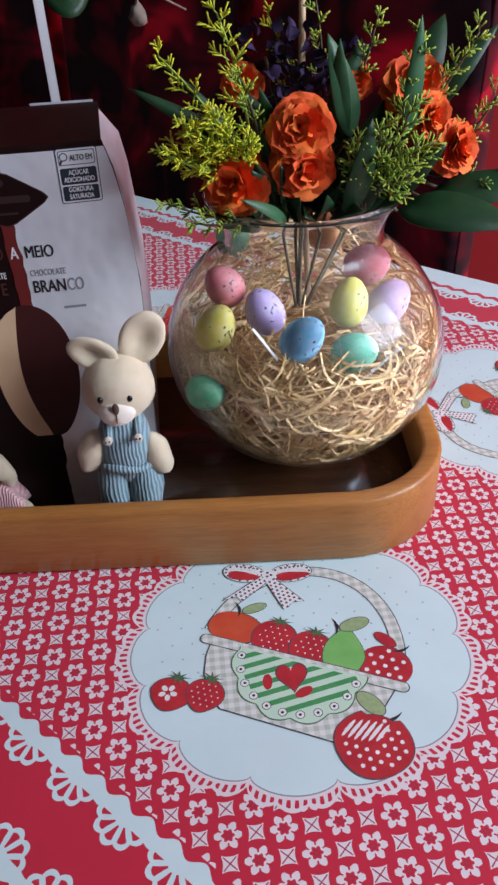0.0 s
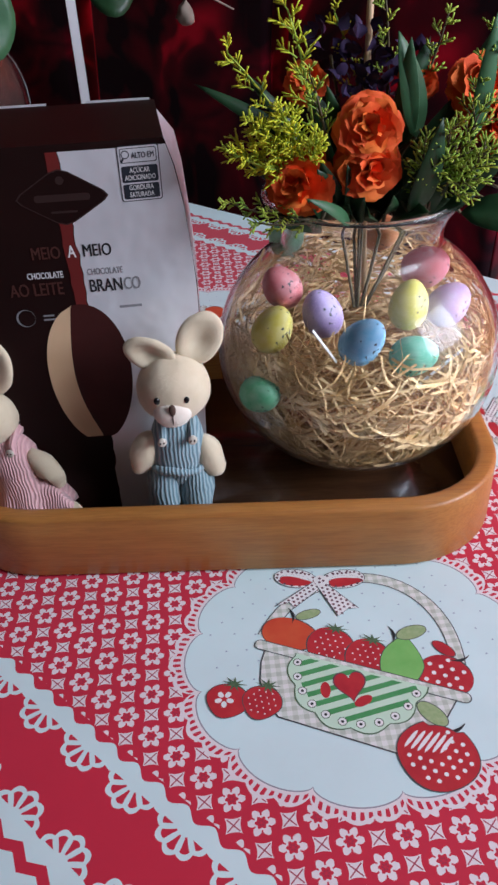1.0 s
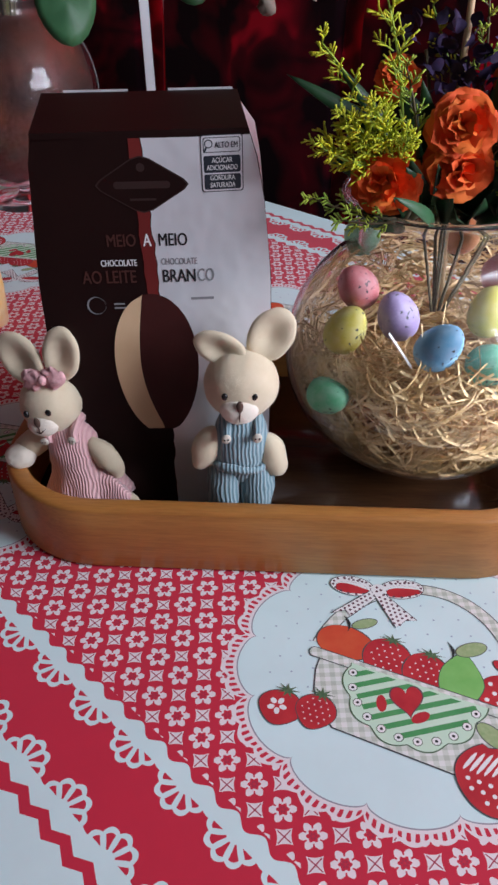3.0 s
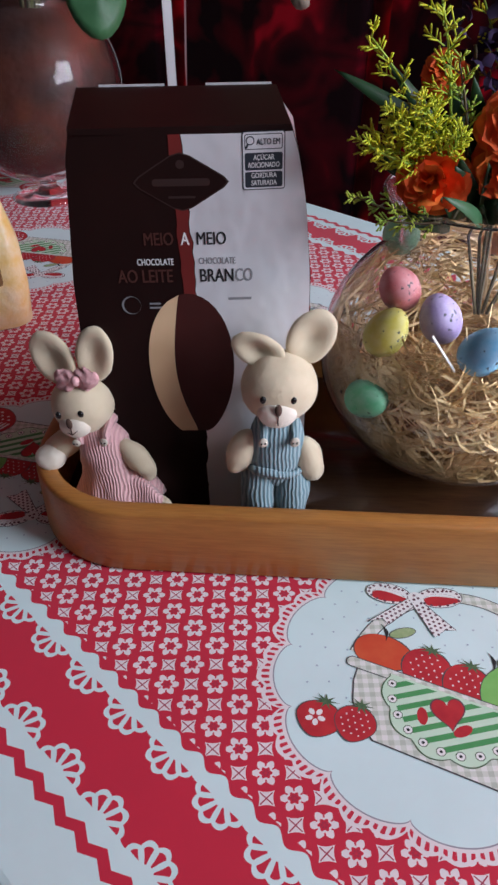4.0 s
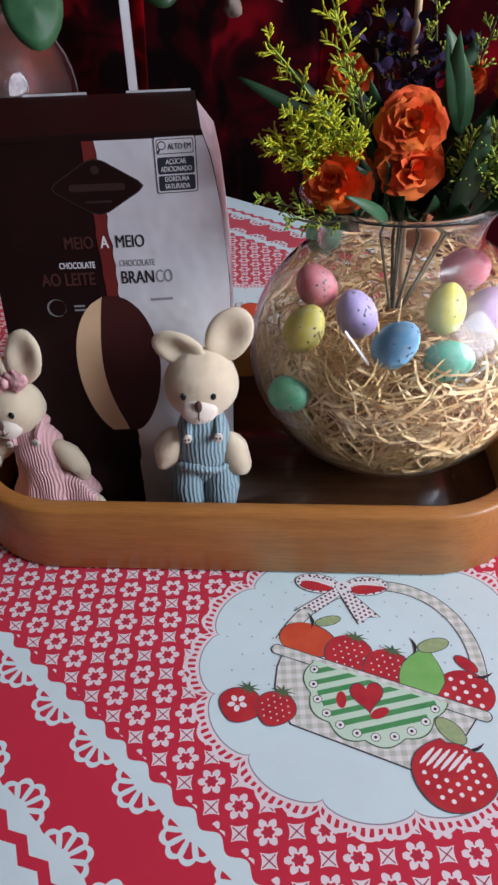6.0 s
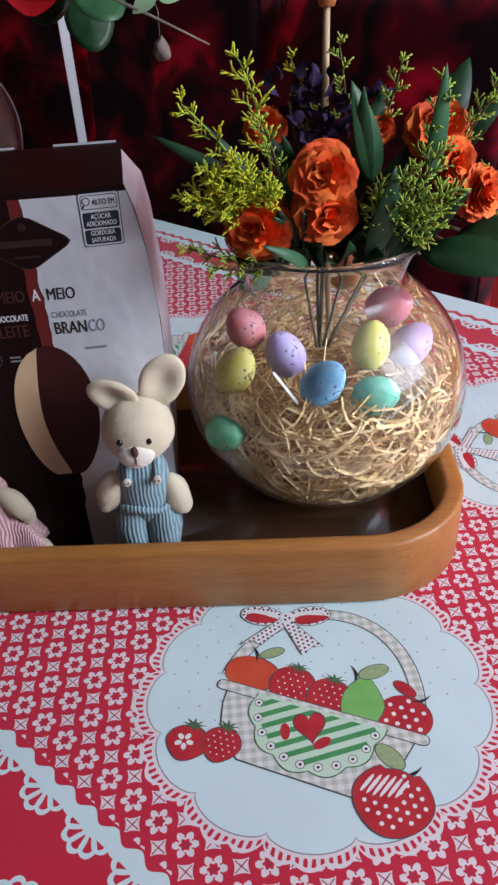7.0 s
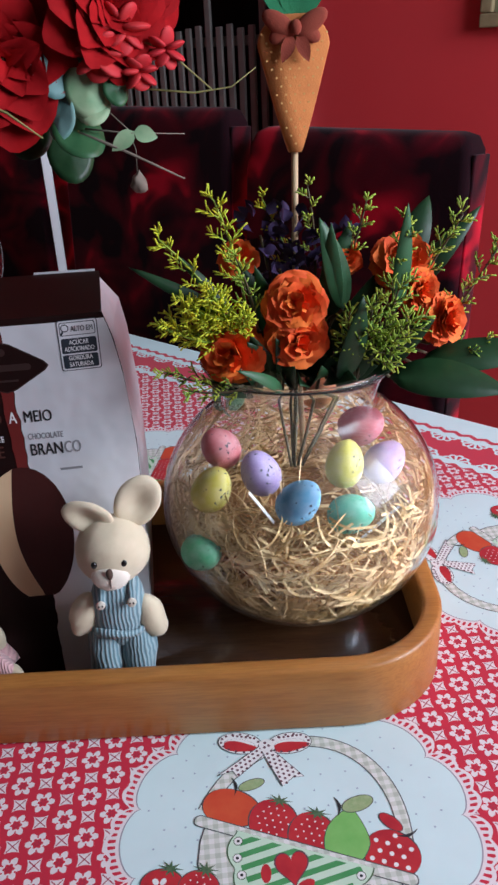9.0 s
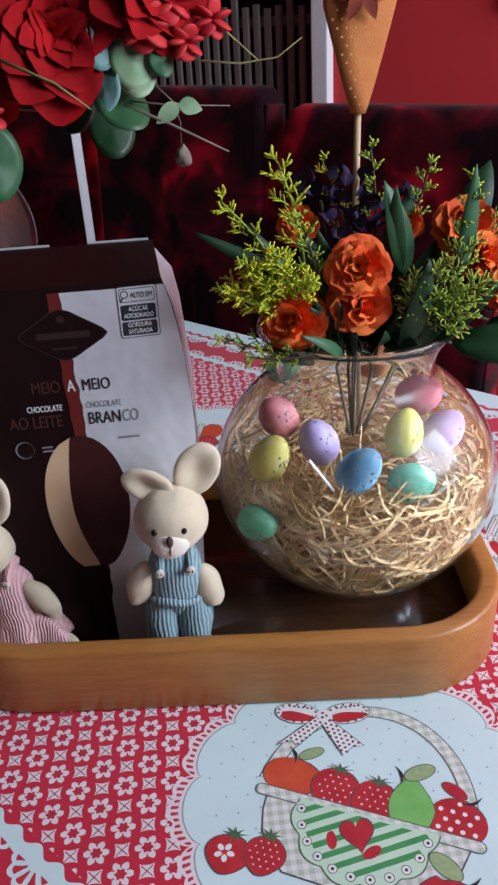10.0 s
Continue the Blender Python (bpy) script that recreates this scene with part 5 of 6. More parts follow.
def orange_flower(at, size, face, seed):
    rng = random.Random(seed)
    f = thing("orange_flower", "ruffled orange artificial carnation on a green stem", "flower", group="orange flowers")
    size *= 0.9
    part("stem", tube(stem_points(at), 0.0010), M_STEM, f)
    frame_m = look(at, Vector(at) + Vector(face)) @ pose(0, 0, 0, 180)
    for ring, (n, tilt, length, wide) in enumerate(((9, 104, 0.80, 0.70), (10, 86, 0.88, 0.70), (9, 66, 0.92, 0.68), (8, 47, 0.94, 0.64), (7, 30, 0.93, 0.58), (5, 15, 0.90, 0.50), (3, 5, 0.86, 0.42))):
        for k in range(n):
            az = 360 * k / n + ring * 21 + rng.uniform(-10, 10)
            tl = tilt + rng.uniform(-9, 9)
            L, Wd = size * length * rng.uniform(0.9, 1.08), size * wide * rng.uniform(1.0, 1.25)
            m = frame_m @ pose(0, 0, -size * 0.35, 0, 0, az) @ pose(0, 0, 0, tl)
            rows, bm = [], bmesh.new()
            for i in range(5):
                t = i / 4
                w = Wd * 0.5 * (0.35 + 0.65 * math.sin(math.pi * min(0.62, t * 0.62 + 0.05))) * (1.0, 1.0, 1.12, 1.18, 0.98)[i]
                curl = size * (0.34 * t - 0.42 * t * t)
                row = []
                for j in range(5):
                    u = j / 2 - 1
                    ruffle = 0.075 * size * t * math.sin(u * 4.4 + k * 1.7 + ring)
                    notch = -0.022 * L * (1 if i == 4 and j % 2 else 0)
                    row.append(bm.verts.new(m @ Vector((u * w, curl + 0.06 * size * u * u + ruffle, L * t * (1 - 0.13 * u * u * t) + notch))))
                rows.append(row)
            for p, q in zip(rows, rows[1:]):
                for j in range(4):
                    bm.faces.new((p[j], p[j + 1], q[j + 1], q[j]))
            part("petal", bm, M_PETAL_IN if (k + ring) % 3 == 0 else M_PETAL, f)
    part("calyx", ball(frame_m @ ell(0, 0, -size * 0.42, size * 0.25, size * 0.25, size * 0.3), 12, 8), M_STEM, f)


for row in (((0.0455, 0.552, 1.066), 0.029, (-0.1, -1, 0.35), 1), ((0.0475, 0.554, 1.039), 0.030, (0.15, -1, -0.05), 2),
            ((-0.0015, 0.558, 1.031), 0.031, (-0.5, -1, 0.1), 3), ((0.1330, 0.590, 1.080), 0.030, (0.15, -0.8, 0.6), 4),
            ((0.1585, 0.566, 1.042), 0.026, (0.8, -0.9, 0.2), 5), ((0.1400, 0.575, 1.062), 0.023, (0.6, -1, 0.2), 6),
            ((0.0120, 0.615, 1.085), 0.020, (-0.3, -0.6, 0.6), 7), ((0.0900, 0.600, 1.083), 0.018, (0, -1, 0.4), 8)):
    orange_flower(*row)


def add_sprig(bm, base, tip, rng, twigs, reach, tip_index):
    """A feathery sprig: fine forked twigs with swollen tips."""
    base, tip = Vector(base), Vector(tip)
    d = (tip - base)
    side0 = d.orthogonal().normalized()
    add_tube(bm, arc(base, tip, side0 * d.length * 0.05, 6), [0.0012, 0.0011, 0.001, 0.0009, 0.0008, 0.0007, 0.0006], 5)
    for k in range(twigs):
        t = 0.25 + 0.75 * k / (twigs - 1)
        p = base.lerp(tip, t)
        side = Matrix.Rotation(k * 2.4 + rng.uniform(-.4, .4), 3, d.normalized()) @ side0
        q = p + (d.normalized() * 0.75 + side * 0.8).normalized() * reach * (1.1 - 0.55 * t) * rng.uniform(0.8, 1.2)
        add_tube(bm, [p, p.lerp(q, 0.5), q], [0.0006, 0.0006, 0.0005], 4)
        for e in range(8):
            s = Matrix.Rotation(e * 1.9 + k, 3, d.normalized()) @ side0
            o = p.lerp(q, 0.22 + 0.10 * e)
            w = o + ((q - p).normalized() * 0.8 + s * 0.7).normalized() * reach * 0.40 * rng.uniform(0.8, 1.3)
            n0 = len(bm.faces)
            add_tube(bm, [o, o.lerp(w, 0.6), w], [0.0003, 0.0006, 0.00065], 5)
            bm.faces.ensure_lookup_table()
            for f in bm.faces[n0:]:
                f.material_index = tip_index


def sprig(base, tip, twigs=12, reach=0.018, yellow=True, seed=0, fork=()):
    rng = random.Random(seed)
    s = thing("foliage_sprig", ("bright yellow-green" if yellow else "green") + " feathery artificial sprig in the bouquet", "foliage", group="foliage sprigs")
    part("stem", tube(stem_points(base), 0.0011), M_STEM, s)
    bm = bmesh.new()
    add_sprig(bm, base, tip, rng, twigs, reach, 1)
    for o in fork:
        add_sprig(bm, base, o, rng, twigs, reach, 1)
    part("spray", bm, None, s, mats=[M_SPRIG_G if yellow else M_STEM, M_SPRIG_Y if yellow else M_SPRIG_G])


sprig((0.010, 0.575, 1.035), (-0.044, 0.570, 1.112), 11, 0.016, True, 1)
sprig((0.015, 0.590, 1.050), (-0.005, 0.573, 1.134), 12, 0.017, True, 2)
sprig((0.005, 0.560, 1.030), (-0.026, 0.552, 1.068), 13, 0.017, True, 3, ((-0.010, 0.550, 1.076), (-0.038, 0.56, 1.055)))
sprig((0.004, 0.558, 1.036), (-0.032, 0.546, 1.076), 13, 0.013, True, 31, ((-0.014, 0.545, 1.082), (-0.046, 0.550, 1.056), (0.010, 0.546, 1.062)))
sprig((0.020, 0.560, 1.045), (0.006, 0.553, 1.100), 8, 0.014, False, 4)
sprig((0.090, 0.560, 1.000), (0.098, 0.545, 1.062), 14, 0.018, False, 5, ((0.118, 0.548, 1.075), (0.082, 0.55, 1.05)))
sprig((0.105, 0.565, 1.010), (0.126, 0.548, 1.048), 14, 0.020, False, 6, ((0.110, 0.545, 1.03),))
sprig((0.130, 0.585, 1.050), (0.170, 0.580, 1.112), 12, 0.015, False, 7)
sprig((0.150, 0.575, 1.020), (0.197, 0.570, 1.095), 11, 0.014, False, 8)
sprig((0.085, 0.600, 1.060), (0.104, 0.595, 1.122), 9, 0.013, False, 9)
sprig((0.060, 0.620, 1.050), (0.033, 0.620, 1.125), 8, 0.013, True, 10)
sprig((0.015, 0.555, 1.005), (-0.048, 0.560, 1.020), 9, 0.013, False, 11, ((-0.03, 0.545, 1.010),))
sprig((0.150, 0.575, 1.012), (0.225, 0.565, 1.022), 9, 0.013, False, 12)
sprig((0.070, 0.610, 1.060), (0.063, 0.600, 1.135), 8, 0.012, False, 13)
sprig((0.115, 0.570, 1.040), (0.125, 0.560, 1.115), 10, 0.014, False, 14)


def broad_leaf(base, tip, width, up, mat, curl=0.06, seed=0):
    s = thing("broad_leaf", "dark green pointed artificial leaf in the bouquet", "leaf", group="leaves in the bouquet")
    part("stem", tube(stem_points(base), 0.0012), M_STEM, s)
    bm = bmesh.new()
    add_leaf(bm, base, tip, width * 0.72, up, 0.22, curl, 10)
    ob = part("blade", bm, mat, s)
    sol = ob.modifiers.new("thickness", "SOLIDIFY")
    sol.thickness = 0.0006


broad_leaf((0.078, 0.556, 1.004), (0.090, 0.540, 1.072), 0.026, (0.2, -1, 0), M_LEAF)
broad_leaf((0.085, 0.580, 1.050), (0.0665, 0.575, 1.118), 0.028, (0.3, -1, 0.2), M_LEAF2, 0.05)
broad_leaf((0.080, 0.585, 1.045), (0.074, 0.570, 1.115), 0.022, (-0.4, -1, 0), M_LEAF2, 0.05)
broad_leaf((0.120, 0.565, 1.050), (0.1225, 0.555, 1.128), 0.018, (0.1, -1, 0), M_LEAF2, 0.02)
broad_leaf((0.135, 0.610, 1.060), (0.165, 0.640, 1.116), 0.034, (-0.4, -1, 0.2), M_LEAF, 0.05)
broad_leaf((0.140, 0.600, 1.050), (0.195, 0.610, 1.112), 0.022, (-0.3, -1, 0.6), M_LEAF, 0.08)
broad_leaf((0.118, 0.565, 1.000), (0.200, 0.535, 0.993), 0.046, (0, -0.8, 1), M_LEAF, 0.05)
broad_leaf((0.140, 0.570, 1.005), (0.245, 0.560, 1.010), 0.040, (0, -0.7, 1), M_LEAF, 0.06)
broad_leaf((0.010, 0.560, 1.050), (-0.066, 0.565, 1.096), 0.015, (0.3, -1, 0.3), M_LEAF, 0.05)
broad_leaf((0.010, 0.575, 1.045), (-0.035, 0.580, 1.100), 0.013, (0.3, -1, 0.3), M_LEAF, 0.05)
broad_leaf((0.035, 0.555, 1.000), (0.000, 0.528, 1.030), 0.013, (0.4, -1, 0.6), M_LEAF2, 0.1)
broad_leaf((0.070, 0.600, 1.050), (0.095, 0.600, 1.110), 0.024, (0.2, -1, 0.2), M_LEAF, 0.05)
broad_leaf((0.040, 0.590, 1.030), (0.020, 0.570, 1.090), 0.020, (-0.2, -1, 0.2), M_LEAF, 0.05)

for tip in ((0.030, 0.545, 1.045), (0.060, 0.535, 1.026), (0.102, 0.545, 1.032), (0.004, 0.550, 1.022), (0.122, 0.552, 1.016), (-0.018, 0.562, 1.008), (0.046, 0.540, 1.010), (0.086, 0.538, 1.012)):
    broad_leaf((0.6 * tip[0] + 0.4 * VX, 0.585, 0.994), tip, 0.024, (0.1, -1, 0.5), M_LEAF, 0.08)

rng = random.Random(44)
for k in range(18):
    bx = -0.012 + 0.150 * k / 17
    broad_leaf((0.55 * bx + 0.45 * VX, 0.590, 0.996), (bx + rng.uniform(-.012, .012), rng.uniform(0.545, 0.572), rng.uniform(1.005, 1.050)), 0.030, (rng.uniform(-.5, .5), -1, rng.uniform(0.1, 0.6)), M_LEAF, 0.07)

for k in range(12):
    az = radians(-30 + 240 * k / 11)
    broad_leaf((0.062 + 0.030 * math.cos(az), 0.600, 1.010), (0.062 + (0.070 + 0.02 * (k % 3)) * math.cos(az), 0.590 + 0.012 * (k % 2), 1.030 + (0.050 + 0.012 * (k % 2)) * max(0.05, math.sin(az))), 0.030, (0.2, -1, 0.2), M_LEAF if k % 3 else M_LEAF2, 0.06)


def purple_flower(at, seed):
    rng = random.Random(seed)
    s = thing("purple_flower", "dark purple artificial filler flower behind the carnations", "flower", group="purple flowers")
    part("stem", tube(stem_points(at), 0.0012), M_STEM, s)
    bm = bmesh.new()
    for k in range(22):
        d = Vector((rng.uniform(-1, 1), rng.uniform(-1, 1), rng.uniform(-1.2, 1.4)))
        c = Vector(at) + d * 0.011
        add_leaf(bm, c, c + d.normalized() * 0.011, 0.009, Vector((rng.uniform(-1, 1), rng.uniform(-1, 1), 0.3)), 0.3, 0.1, 4)
    part("bloom", bm, M_PURPLE, s)


for k, at in enumerate(((0.0300, 0.615, 1.100), (0.0490, 0.615, 1.088), (0.0420, 0.600, 1.078), (0.0600, 0.605, 1.074), (0.0900, 0.615, 1.085), (0.0540, 0.615, 1.100))):
    purple_flower(at, k)


def carrot_pick():
    t = thing("carrot_pick", "orange felt carrot with rust bow on a wooden stick", "decoration", Matrix.Translation((0.0565, 0.612, 0)))
    part("stick", tube([(0.000, -0.02, 0.93), (-0.0015, 0, 1.05), (0, 0.001, 1.165)], 0.0024, 8), M_STICK, t)
    bm = bmesh.new()
    outline = []
    for k in range(33):
        s = k / 32
        z = 1.157 + 0.085 * s
        w = 0.0045 + 0.0195 * min(1.0, s / 0.78) ** 0.9 if s < 0.78 else 0.024 * math.sqrt(max(0.0, 1 - ((s - 0.78) / 0.24) ** 2))
        outline.append((w, z))
    for y0, k in ((-0.004, 0.94), (-0.0015, 1.0), (0.0015, 1.0), (0.004, 0.94)):
        pass
    loops = []
    for y, k in ((-0.0040, 0.93), (-0.0018, 1.0), (0.0018, 1.0), (0.0040, 0.93)):
        ring = [Vector((w * k, y, 1.20 + (z - 1.20) * (0.985 if k < 1 else 1))) for w, z in outline] + [Vector((-w * k, y, 1.20 + (z - 1.20) * (0.985 if k < 1 else 1))) for w, z in outline[::-1]]
        loops.append(ring)
    add_loops(bm, loops)
    part("carrot", bm, M_FELT, t)
    dots = bmesh.new()
    for j in range(14):
        for i in range(-4, 5):
            z, x = 1.163 + 0.0052 * j, (i + 0.5 * (j % 2)) * 0.0062
            lim = 0.0045 + 0.0195 * min(1.0, (z - 1.157) / 0.066)
            if abs(x) < lim - 0.002:
                add_plate(dots, oval(x, z, 0.00075, 0.00075, 0, 8), Matrix.Translation((0, -0.0040, 0)) @ pose(0, 0, 0, 90), 0.00006)
    part("dots", dots, M_DOTS, t, "pale polka dots", smooth=False)
    bow = bmesh.new()
    for s in (-1, 1):
        add_ball(bow, ell(s * 0.0105, -0.0072, 1.2365, 0.0125, 0.0032, 0.0062, 0, -s * 32, 0), 16, 10)
        add_ball(bow, ell(s * 0.0085, -0.0062, 1.2310, 0.0095, 0.0028, 0.0055, 0, s * 30, 0), 16, 10)
        add_leaf(bow, (s * 0.002, -0.0075, 1.230), (s * 0.009, -0.0078, 1.2135), 0.009, (0, -1, 0), 0.2, 0.05, 6)
    add_ball(bow, ell(0, -0.0095, 1.234, 0.0040, 0.0035, 0.0048), 12, 8)
    part("bow", bow, M_BOW, t, "rust red felt bow")
    top = bmesh.new()
    for a in (-35, 0, 35):
        d = Vector((math.sin(radians(a)), 0, math.cos(radians(a))))
        add_leaf(top, Vector((0, 0, 1.240)), Vector((0, 0, 1.240)) + d * 0.04, 0.020, (0, -1, 0), 0.1, 0.03, 8)
    part("carrot_leaves", top, M_FELT_GREEN, t, "green felt carrot leaves")


carrot_pick()


# ---- goblet with red roses ----
GX, GY = -0.470, 1.400


def goblet():
    outer = [(0.0, 0.0), (0.062, 0.0), (0.064, 0.003), (0.050, 0.007), (0.020, 0.012), (0.014, 0.019), (0.015, 0.026), (0.026, 0.031)]
    for k in range(1, 19):
        a = radians(-78 + (78 + 52) * k / 18)
        outer.append((0.146 * math.cos(a), 0.178 + 0.148 * math.sin(a)))
    outer += [(0.090, 0.305), (0.091, 0.325)]
    inner = [(max(0.0, r - 0.003), max(z, 0.036)) for r, z in outer[::-1] if z > 0.034]
    ob = part("goblet_vase", lathe(outer + [(0.0895, 0.327)] + inner + [(0.0, 0.038)], 64), M_GLASS_DARK)
    ob.location = (GX, GY, 0.7504)
    ob.visible_shadow = False
    return tagged(ob, "large footed glass goblet vase with roses, reflecting the dark room", "vase")


goblet()
# added solid: gives the goblet the dark look of reflections and stems
fill = [(0.0, 0.042), (0.03, 0.044), (0.07, 0.060), (0.103, 0.088), (0.122, 0.115), (0.132, 0.150), (0.134, 0.190), (0.124, 0.235), (0.108, 0.270), (0.080, 0.292), (0.0, 0.298)]
fill_bm = lathe(fill, 40)
for v in fill_bm.verts:
    v.co += noise.noise_vector(v.co * 30) * 0.006
    r = math.hypot(v.co.x, v.co.y)
    lim = 0.139 * math.sqrt(max(0.02, 1 - ((v.co.z - 0.178) / 0.148) ** 2))
    if r > lim:
        v.co.x, v.co.y = v.co.x * lim / r, v.co.y * lim / r
fill_ob = part("dried_petals", fill_bm, M_GOBLET_DARK)
fill_ob.location = (GX, GY, 0.7504)
tagged(fill_ob, "dark red-brown fill added for the goblet's reflections and stems", "dried petals", kind="stuff")
ROSE_FOOT = Vector((GX, GY, 0.84))


def bouquet_stem(top, sag=0.06):
    return arc(ROSE_FOOT, (GX + (top[0] - GX) * 0.12, GY + (top[1] - GY) * 0.12, 1.10), (0, 0, 0), 3) + arc((GX + (top[0] - GX) * 0.14, GY + (top[1] - GY) * 0.14, 1.11), top, (0, 0, sag), 8)


def rose(at, size, face, seed):
    rng = random.Random(seed)
    f = thing("red_rose", "large deep red artificial rose in the goblet", "flower", group="red roses")
    part("stem", tube(bouquet_stem(at), 0.003), M_STEM, f)
    fm = look(at, Vector(at) + Vector(face)) @ pose(0, 0, 0, 180)
    for ring, (n, tilt, length, wide, r0) in enumerate(((6, 58, 1.0, 1.15, 0.25), (6, 40, 0.97, 1.05, 0.22), (5, 27, 0.92, 0.95, 0.19), (5, 16, 0.86, 0.80, 0.15), (4, 8, 0.80, 0.62, 0.10), (4, 3, 0.74, 0.46, 0.06), (3, 0, 0.70, 0.30, 0.03))):
        for k in range(n):
            m = fm @ pose(0, 0, -size * 0.4, 0, 0, 360 * k / n + ring * 27 + rng.uniform(-8, 8)) @ pose(0, -size * r0, 0, tilt)
            L, Wd = size * length, size * wide
            rows, bm = [], bmesh.new()
            for i in range(7):
                t = i / 6
                w = Wd * 0.55 * math.sin(math.pi * (0.18 + 0.60 * t))
                curl = -size * 0.35 * max(0, t - 0.55) ** 2 * 4
                row = []
                for j in range(7):
                    u = j / 3 - 1
                    row.append(bm.verts.new(m @ Vector((u * w, curl + 0.42 * size * u * u * (1 - 0.4 * t) + 0.03 * size * math.sin(u * 5 + k + 3 * t), L * t * (1 - 0.16 * u * u)))))
                rows.append(row)
            for p, q in zip(rows, rows[1:]):
                for j in range(6):
                    bm.faces.new((p[j], p[j + 1], q[j + 1], q[j]))
            part("petal", bm, M_ROSE, f)


def coral_flower(at, size, seed):
    rng = random.Random(seed)
    f = thing("coral_blossom", "small coral red silk blossom hanging among the roses", "flower", group="coral blossoms")
    part("stem", tube(bouquet_stem(at, 0.03), 0.0018), M_STEM, f)
    at = Vector(at)
    for k in range(7):
        d = Vector((math.cos(k * 0.9 + seed), -0.5 + rng.uniform(-.3, .3), math.sin(k * 0.9 + seed) - 0.2)).normalized()
        part("petal", ball(look(at + d * size * 0.6, at + d * size * 2) @ Matrix.Diagonal((size * (0.50 + 0.07 * (k % 3)), size * 0.20, size * (0.60 + 0.08 * (k % 2)), 1)), 14, 10), M_ROSE_PINK, f)


def round_leaf(at, size, face, mat, seed, roll=0):
    f = thing("round_leaf", "round blue-green artificial eucalyptus leaf under the roses", "leaf", group="eucalyptus leaves")
    part("stem", tube(bouquet_stem(at, 0.02), 0.0014), M_OLIVE, f)
    bm = bmesh.new()
    m = look(at, Vector(at) + Vector(face)) @ pose(0, 0, 0, 0, 0, roll)
    n, rings = 20, 4
    vs = [[bm.verts.new(m @ Vector((0, 0, 0)))]]
    for r in range(1, rings + 1):
        k = r / rings
        vs.append([bm.verts.new(m @ Vector((size * 0.78 * k * math.cos(a), size * k * math.sin(a) * (1 - 0.08 * math.cos(a * 2)), size * (0.07 * k * k * abs(math.cos(a)) - 0.05 * math.sin(3 * a) * k)))) for a in [2 * math.pi * j / n for j in range(n)]])
    for j in range(n):
        bm.faces.new((vs[0][0], vs[1][j], vs[1][(j + 1) % n]))
        for r in range(1, rings):
            bm.faces.new((vs[r][j], vs[r][(j + 1) % n], vs[r + 1][(j + 1) % n], vs[r + 1][j]))
    ob = part("blade", bm, mat, f)
    ob.modifiers.new("thickness", "SOLIDIFY").thickness = 0.0008


def dry_twig(pts, radius, mat, label):
    ob = part("dry_twig", tube(pts, [radius * 0.75 * (1 - 0.6 * k / (len(pts) - 1)) for k in range(len(pts))]), mat)
    return tagged(ob, label, "twig", "twigs under the roses")


RD = 0.95


def at_depth(x, z, y=RD):
    """A place met on the line of sight at another distance: given where it lies at 0.72 m ahead."""
    k = (y - 0.04) / 0.68
    return (-0.05 + (x + 0.05) * k, y, 1.215 + (z - 1.215) * k)


rose(at_depth(-0.154, 1.220), 0.072, (0.25, -1, 0.05), 21)
rose(at_depth(-0.072, 1.252), 0.058, (0.4, -1, 0.1), 22)
rose(at_depth(-0.055, 1.262, 1.0), 0.055, (0.5, -1, -0.1), 23)
rose(at_depth(-0.225, 1.262), 0.075, (0.1, -1, 0.1), 24)
rose(at_depth(-0.240, 1.190, 1.05), 0.070, (0.0, -1, 0.0), 25)
rose(at_depth(-0.130, 1.275, 1.0), 0.070, (0.2, -1, 0.2), 26)
coral_flower(at_depth(-0.082, 1.222), 0.026, 1)
coral_flower(at_depth(-0.062, 1.238), 0.024, 2)
coral_flower(at_depth(-0.052, 1.208), 0.018, 3)
coral_flower(at_depth(-0.215, 1.165), 0.022, 4)
coral_flower(at_depth(-0.030, 1.222), 0.018, 5)
round_leaf(at_depth(-0.1175, 1.214), 0.030, (0.5, -1, 0.2), M_EUCA, 1, 10)
round_leaf(at_depth(-0.094, 1.198), 0.031, (0.1, -1, 0.3), M_EUCA2, 2)
round_leaf(at_depth(-0.092, 1.187), 0.026, (0.0, -1, 0.7), M_EUCA2, 3)
round_leaf(at_depth(-0.118, 1.178), 0.024, (-0.6, -1, 0.4), M_EUCA, 4)
round_leaf(at_depth(-0.105, 1.166), 0.036, (0.3, -0.7, 0.9), M_LEAF2, 5)
round_leaf(at_depth(-0.072, 1.196), 0.018, (0.4, -1, 0.5), M_LEAF2, 6)
round_leaf(at_depth(-0.215, 1.130), 0.040, (0.3, -1, 0.1), M_LEAF2, 7)
round_leaf(at_depth(-0.145, 1.168, 1.0), 0.034, (0.0, -0.8, 0.6), M_LEAF, 8)
round_leaf(at_depth(-0.115, 1.150, 1.05), 0.036, (0.2, -1, 0.5), M_LEAF, 9)
dry_twig([at_depth(-0.105, 1.165), at_depth(-0.075, 1.152), at_depth(-0.048, 1.138), at_depth(-0.023, 1.125)], 0.0030, M_DRY, "thin grey-brown twig hanging under the roses")
dry_twig([at_depth(-0.100, 1.168), at_depth(-0.066, 1.163), at_depth(-0.020, 1.160)], 0.0016, M_DRY, "thin grey-brown twig with bare tip")
dry_twig([at_depth(-0.080, 1.180), at_depth(-0.066, 1.166), at_depth(-0.061, 1.150), at_depth(-0.062, 1.130)], 0.0012, M_DRY, "fine drooping twig that ends in a dry pod")
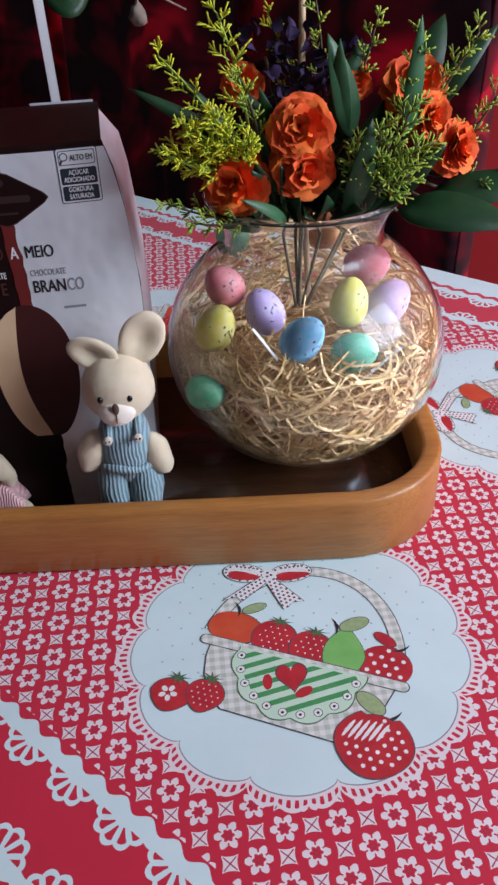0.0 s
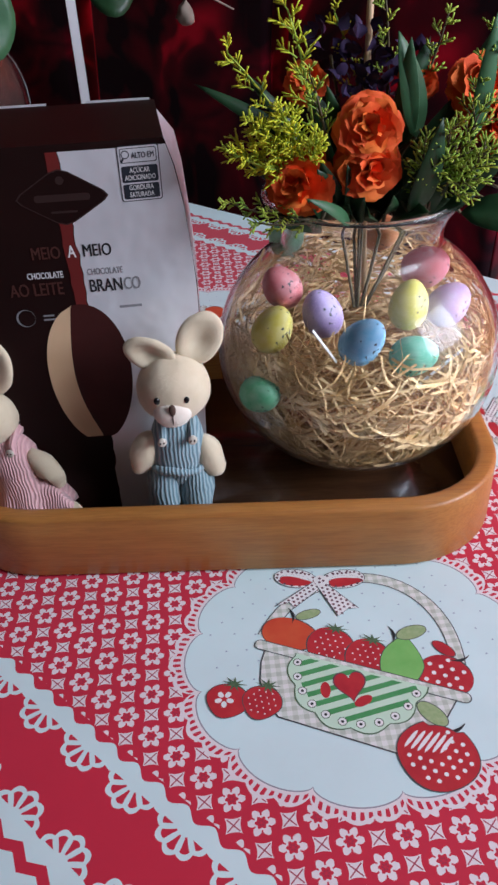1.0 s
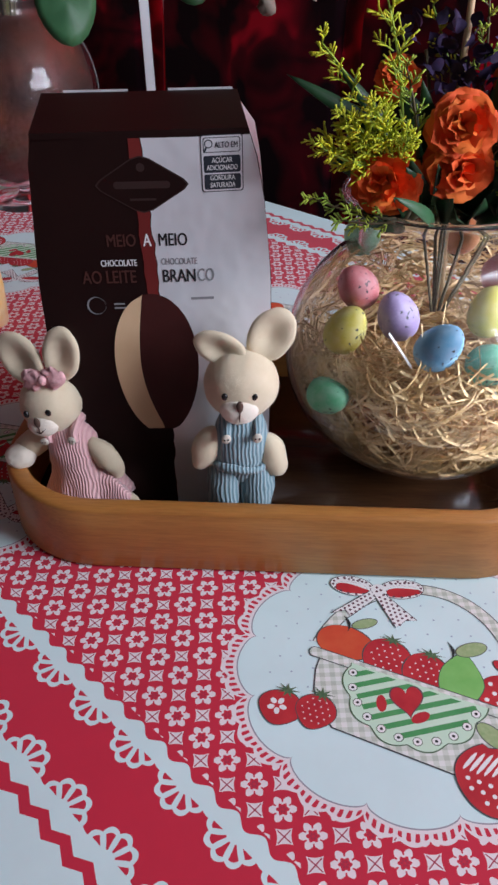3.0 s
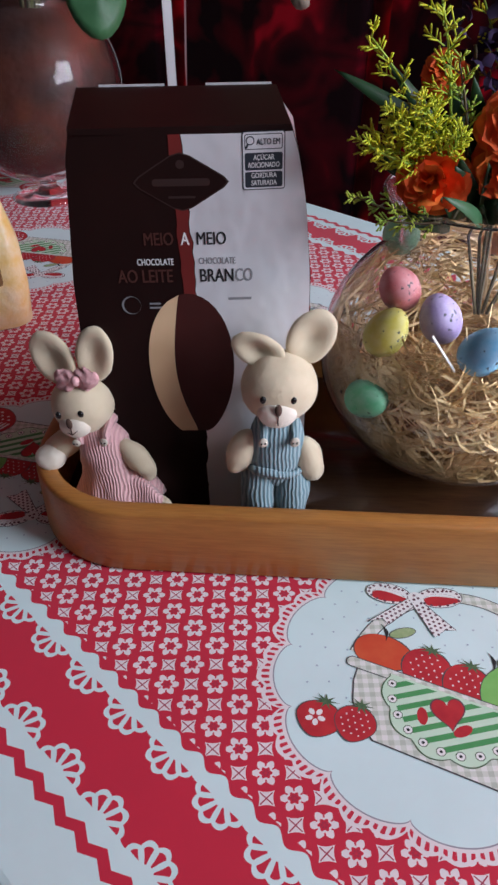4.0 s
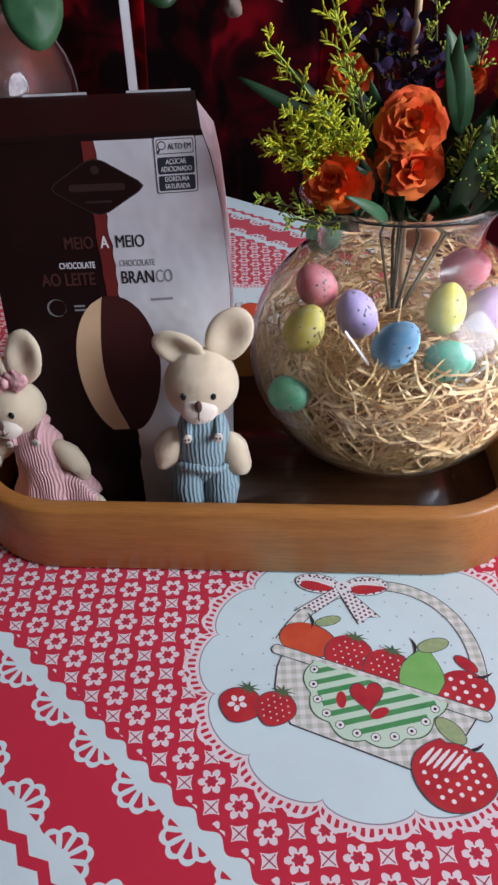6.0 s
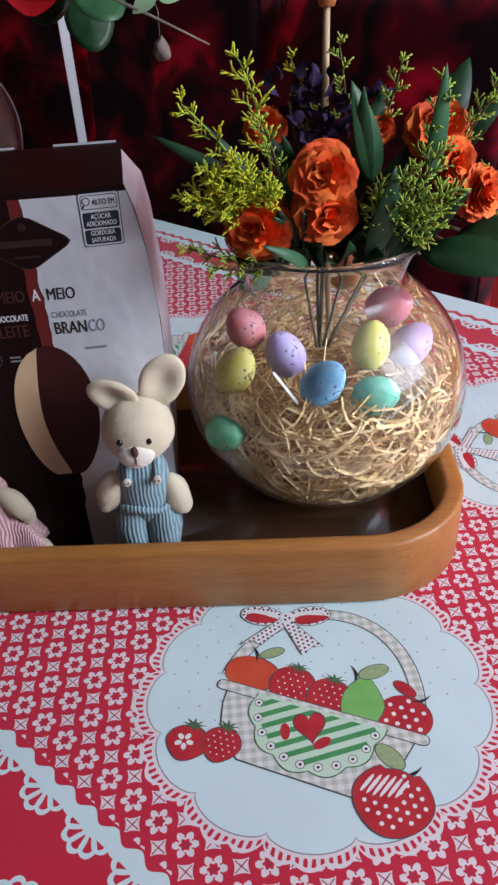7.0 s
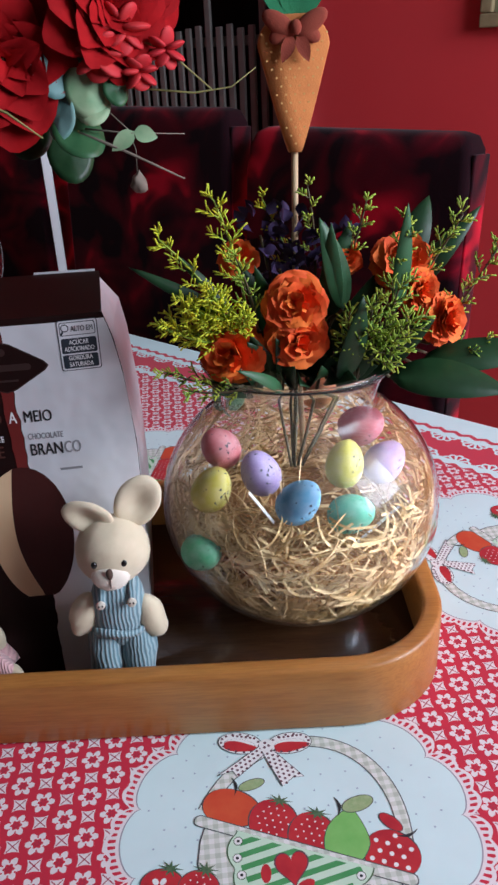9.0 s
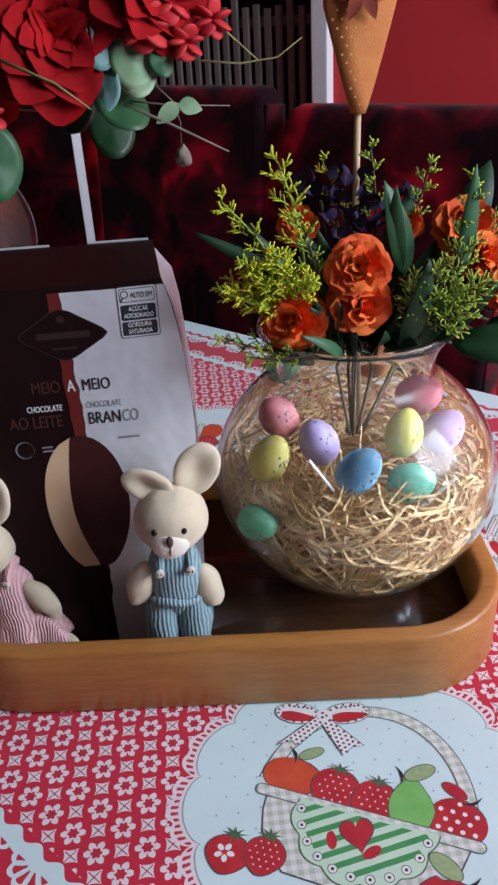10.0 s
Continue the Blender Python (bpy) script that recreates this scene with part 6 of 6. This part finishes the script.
dry_twig([at_depth(-0.095, 1.235), at_depth(-0.060, 1.232), at_depth(-0.030, 1.222), at_depth(0.004, 1.192)], 0.0026, M_OLIVE, "olive green stem arching out from the roses")
dry_twig([at_depth(-0.060, 1.196), at_depth(-0.010, 1.190), at_depth(0.020, 1.193), at_depth(0.040, 1.206)], 0.0018, M_OLIVE, "thin olive stem reaching out sideways")
dry_twig([(-0.230, 0.870, 1.200), (-0.180, 0.860, 1.177), (-0.150, 0.860, 1.153)], 0.0026, M_OLIVE, "pale olive stem crossing a rose")
pod = part("dry_pod", ball(ell(*at_depth(-0.062, 1.124), 0.008, 0.008, 0.012), 14, 10), M_DRY)
for v in pod.data.vertices:
    v.co += noise.noise_vector(v.co * 110) * 0.005
tagged(pod, "small crumpled grey dry seed pod on a twig", "seed pod")
for k, (x, z) in enumerate(((-0.052, 1.158), (-0.071, 1.150))):
    bm = bmesh.new()
    add_leaf(bm, at_depth(-0.061, 1.164), at_depth(x + (x + 0.0615), z), 0.018, (0, -1, 0.2), 0.2, 0.05, 8)
    tagged(part("small_leaf", bm, M_EUCA2), "small grey-green leaf on the drooping twig", "leaf")


# ---- yellow sweet bag further along the table ----
def sweet_bag():
    t = thing("sweet_bag", "yellow and clear plastic sweet bag standing on the cloth", "bag", pose(-0.452, 0.925, 0.7506, 0, 0, 20))
    bm = bmesh.new()
    loops = []
    for z, w, d in ((0.0, 0.050, 0.034), (0.004, 0.056, 0.040), (0.05, 0.060, 0.044), (0.10, 0.057, 0.036), (0.135, 0.050, 0.020), (0.150, 0.046, 0.006), (0.175, 0.048, 0.003)):
        loops.append([Vector((x + 0.0012 * math.sin(40 * x + 70 * z), y, z)) for x, y in rounded_rect(w * 2, d * 2, min(w, d) * 0.6, 5)])
    add_loops(bm, loops)
    part("bag", bm, M_BAG, t)
    part("printed_band", plate(rounded_outline(-0.030, 0.030, 0.060, 0.085, 0.004), pose(0, -0.0435, 0, 90), 0.0006), M_BAG_PRINT, t, "brown printed band", smooth=False)


M_BAG = mottled("yellow_plastic", (0.82, 0.58, 0.16), (0.88, 0.78, 0.52), 45.0, 0.3, 90.0, 0.4, 0.004)
M_BAG_PRINT = mottled("brown_print", (0.30, 0.16, 0.06), (0.36, 0.20, 0.08), 40.0, 0.4, 200.0, 0.1)
sweet_bag()


# ---- framed picture on the red wall ----
def wall_picture():
    t = thing("framed_picture", "small picture in a worn gilt frame on the red wall", "picture", Matrix.Translation(ab(-0.765, 1.985, 1.42)) @ Matrix.Rotation(radians(-45), 4, "Z"))
    for x, z, w, h in ((0, 0.17, 0.33, 0.03), (0, -0.17, 0.33, 0.03), (-0.15, 0, 0.03, 0.308), (0.15, 0, 0.03, 0.308)):
        part("frame_bar", box((w, 0.026, h), pose(x, 0, z), 0.004), M_GILT, t, smooth=False)
    part("canvas", box((0.268, 0.008, 0.308), pose(0, 0.006, 0)), M_CANVAS, t, "mottled green and ochre canvas", smooth=False)


M_GILT = mottled("worn_gilt", (0.22, 0.16, 0.08), (0.34, 0.26, 0.14), 30.0, 0.5, 90.0, 0.4, 0.003)
M_CANVAS = mottled("green_canvas", (0.10, 0.13, 0.06), (0.26, 0.22, 0.12), 12.0, 0.7, 200.0, 0.2)
wall_picture()
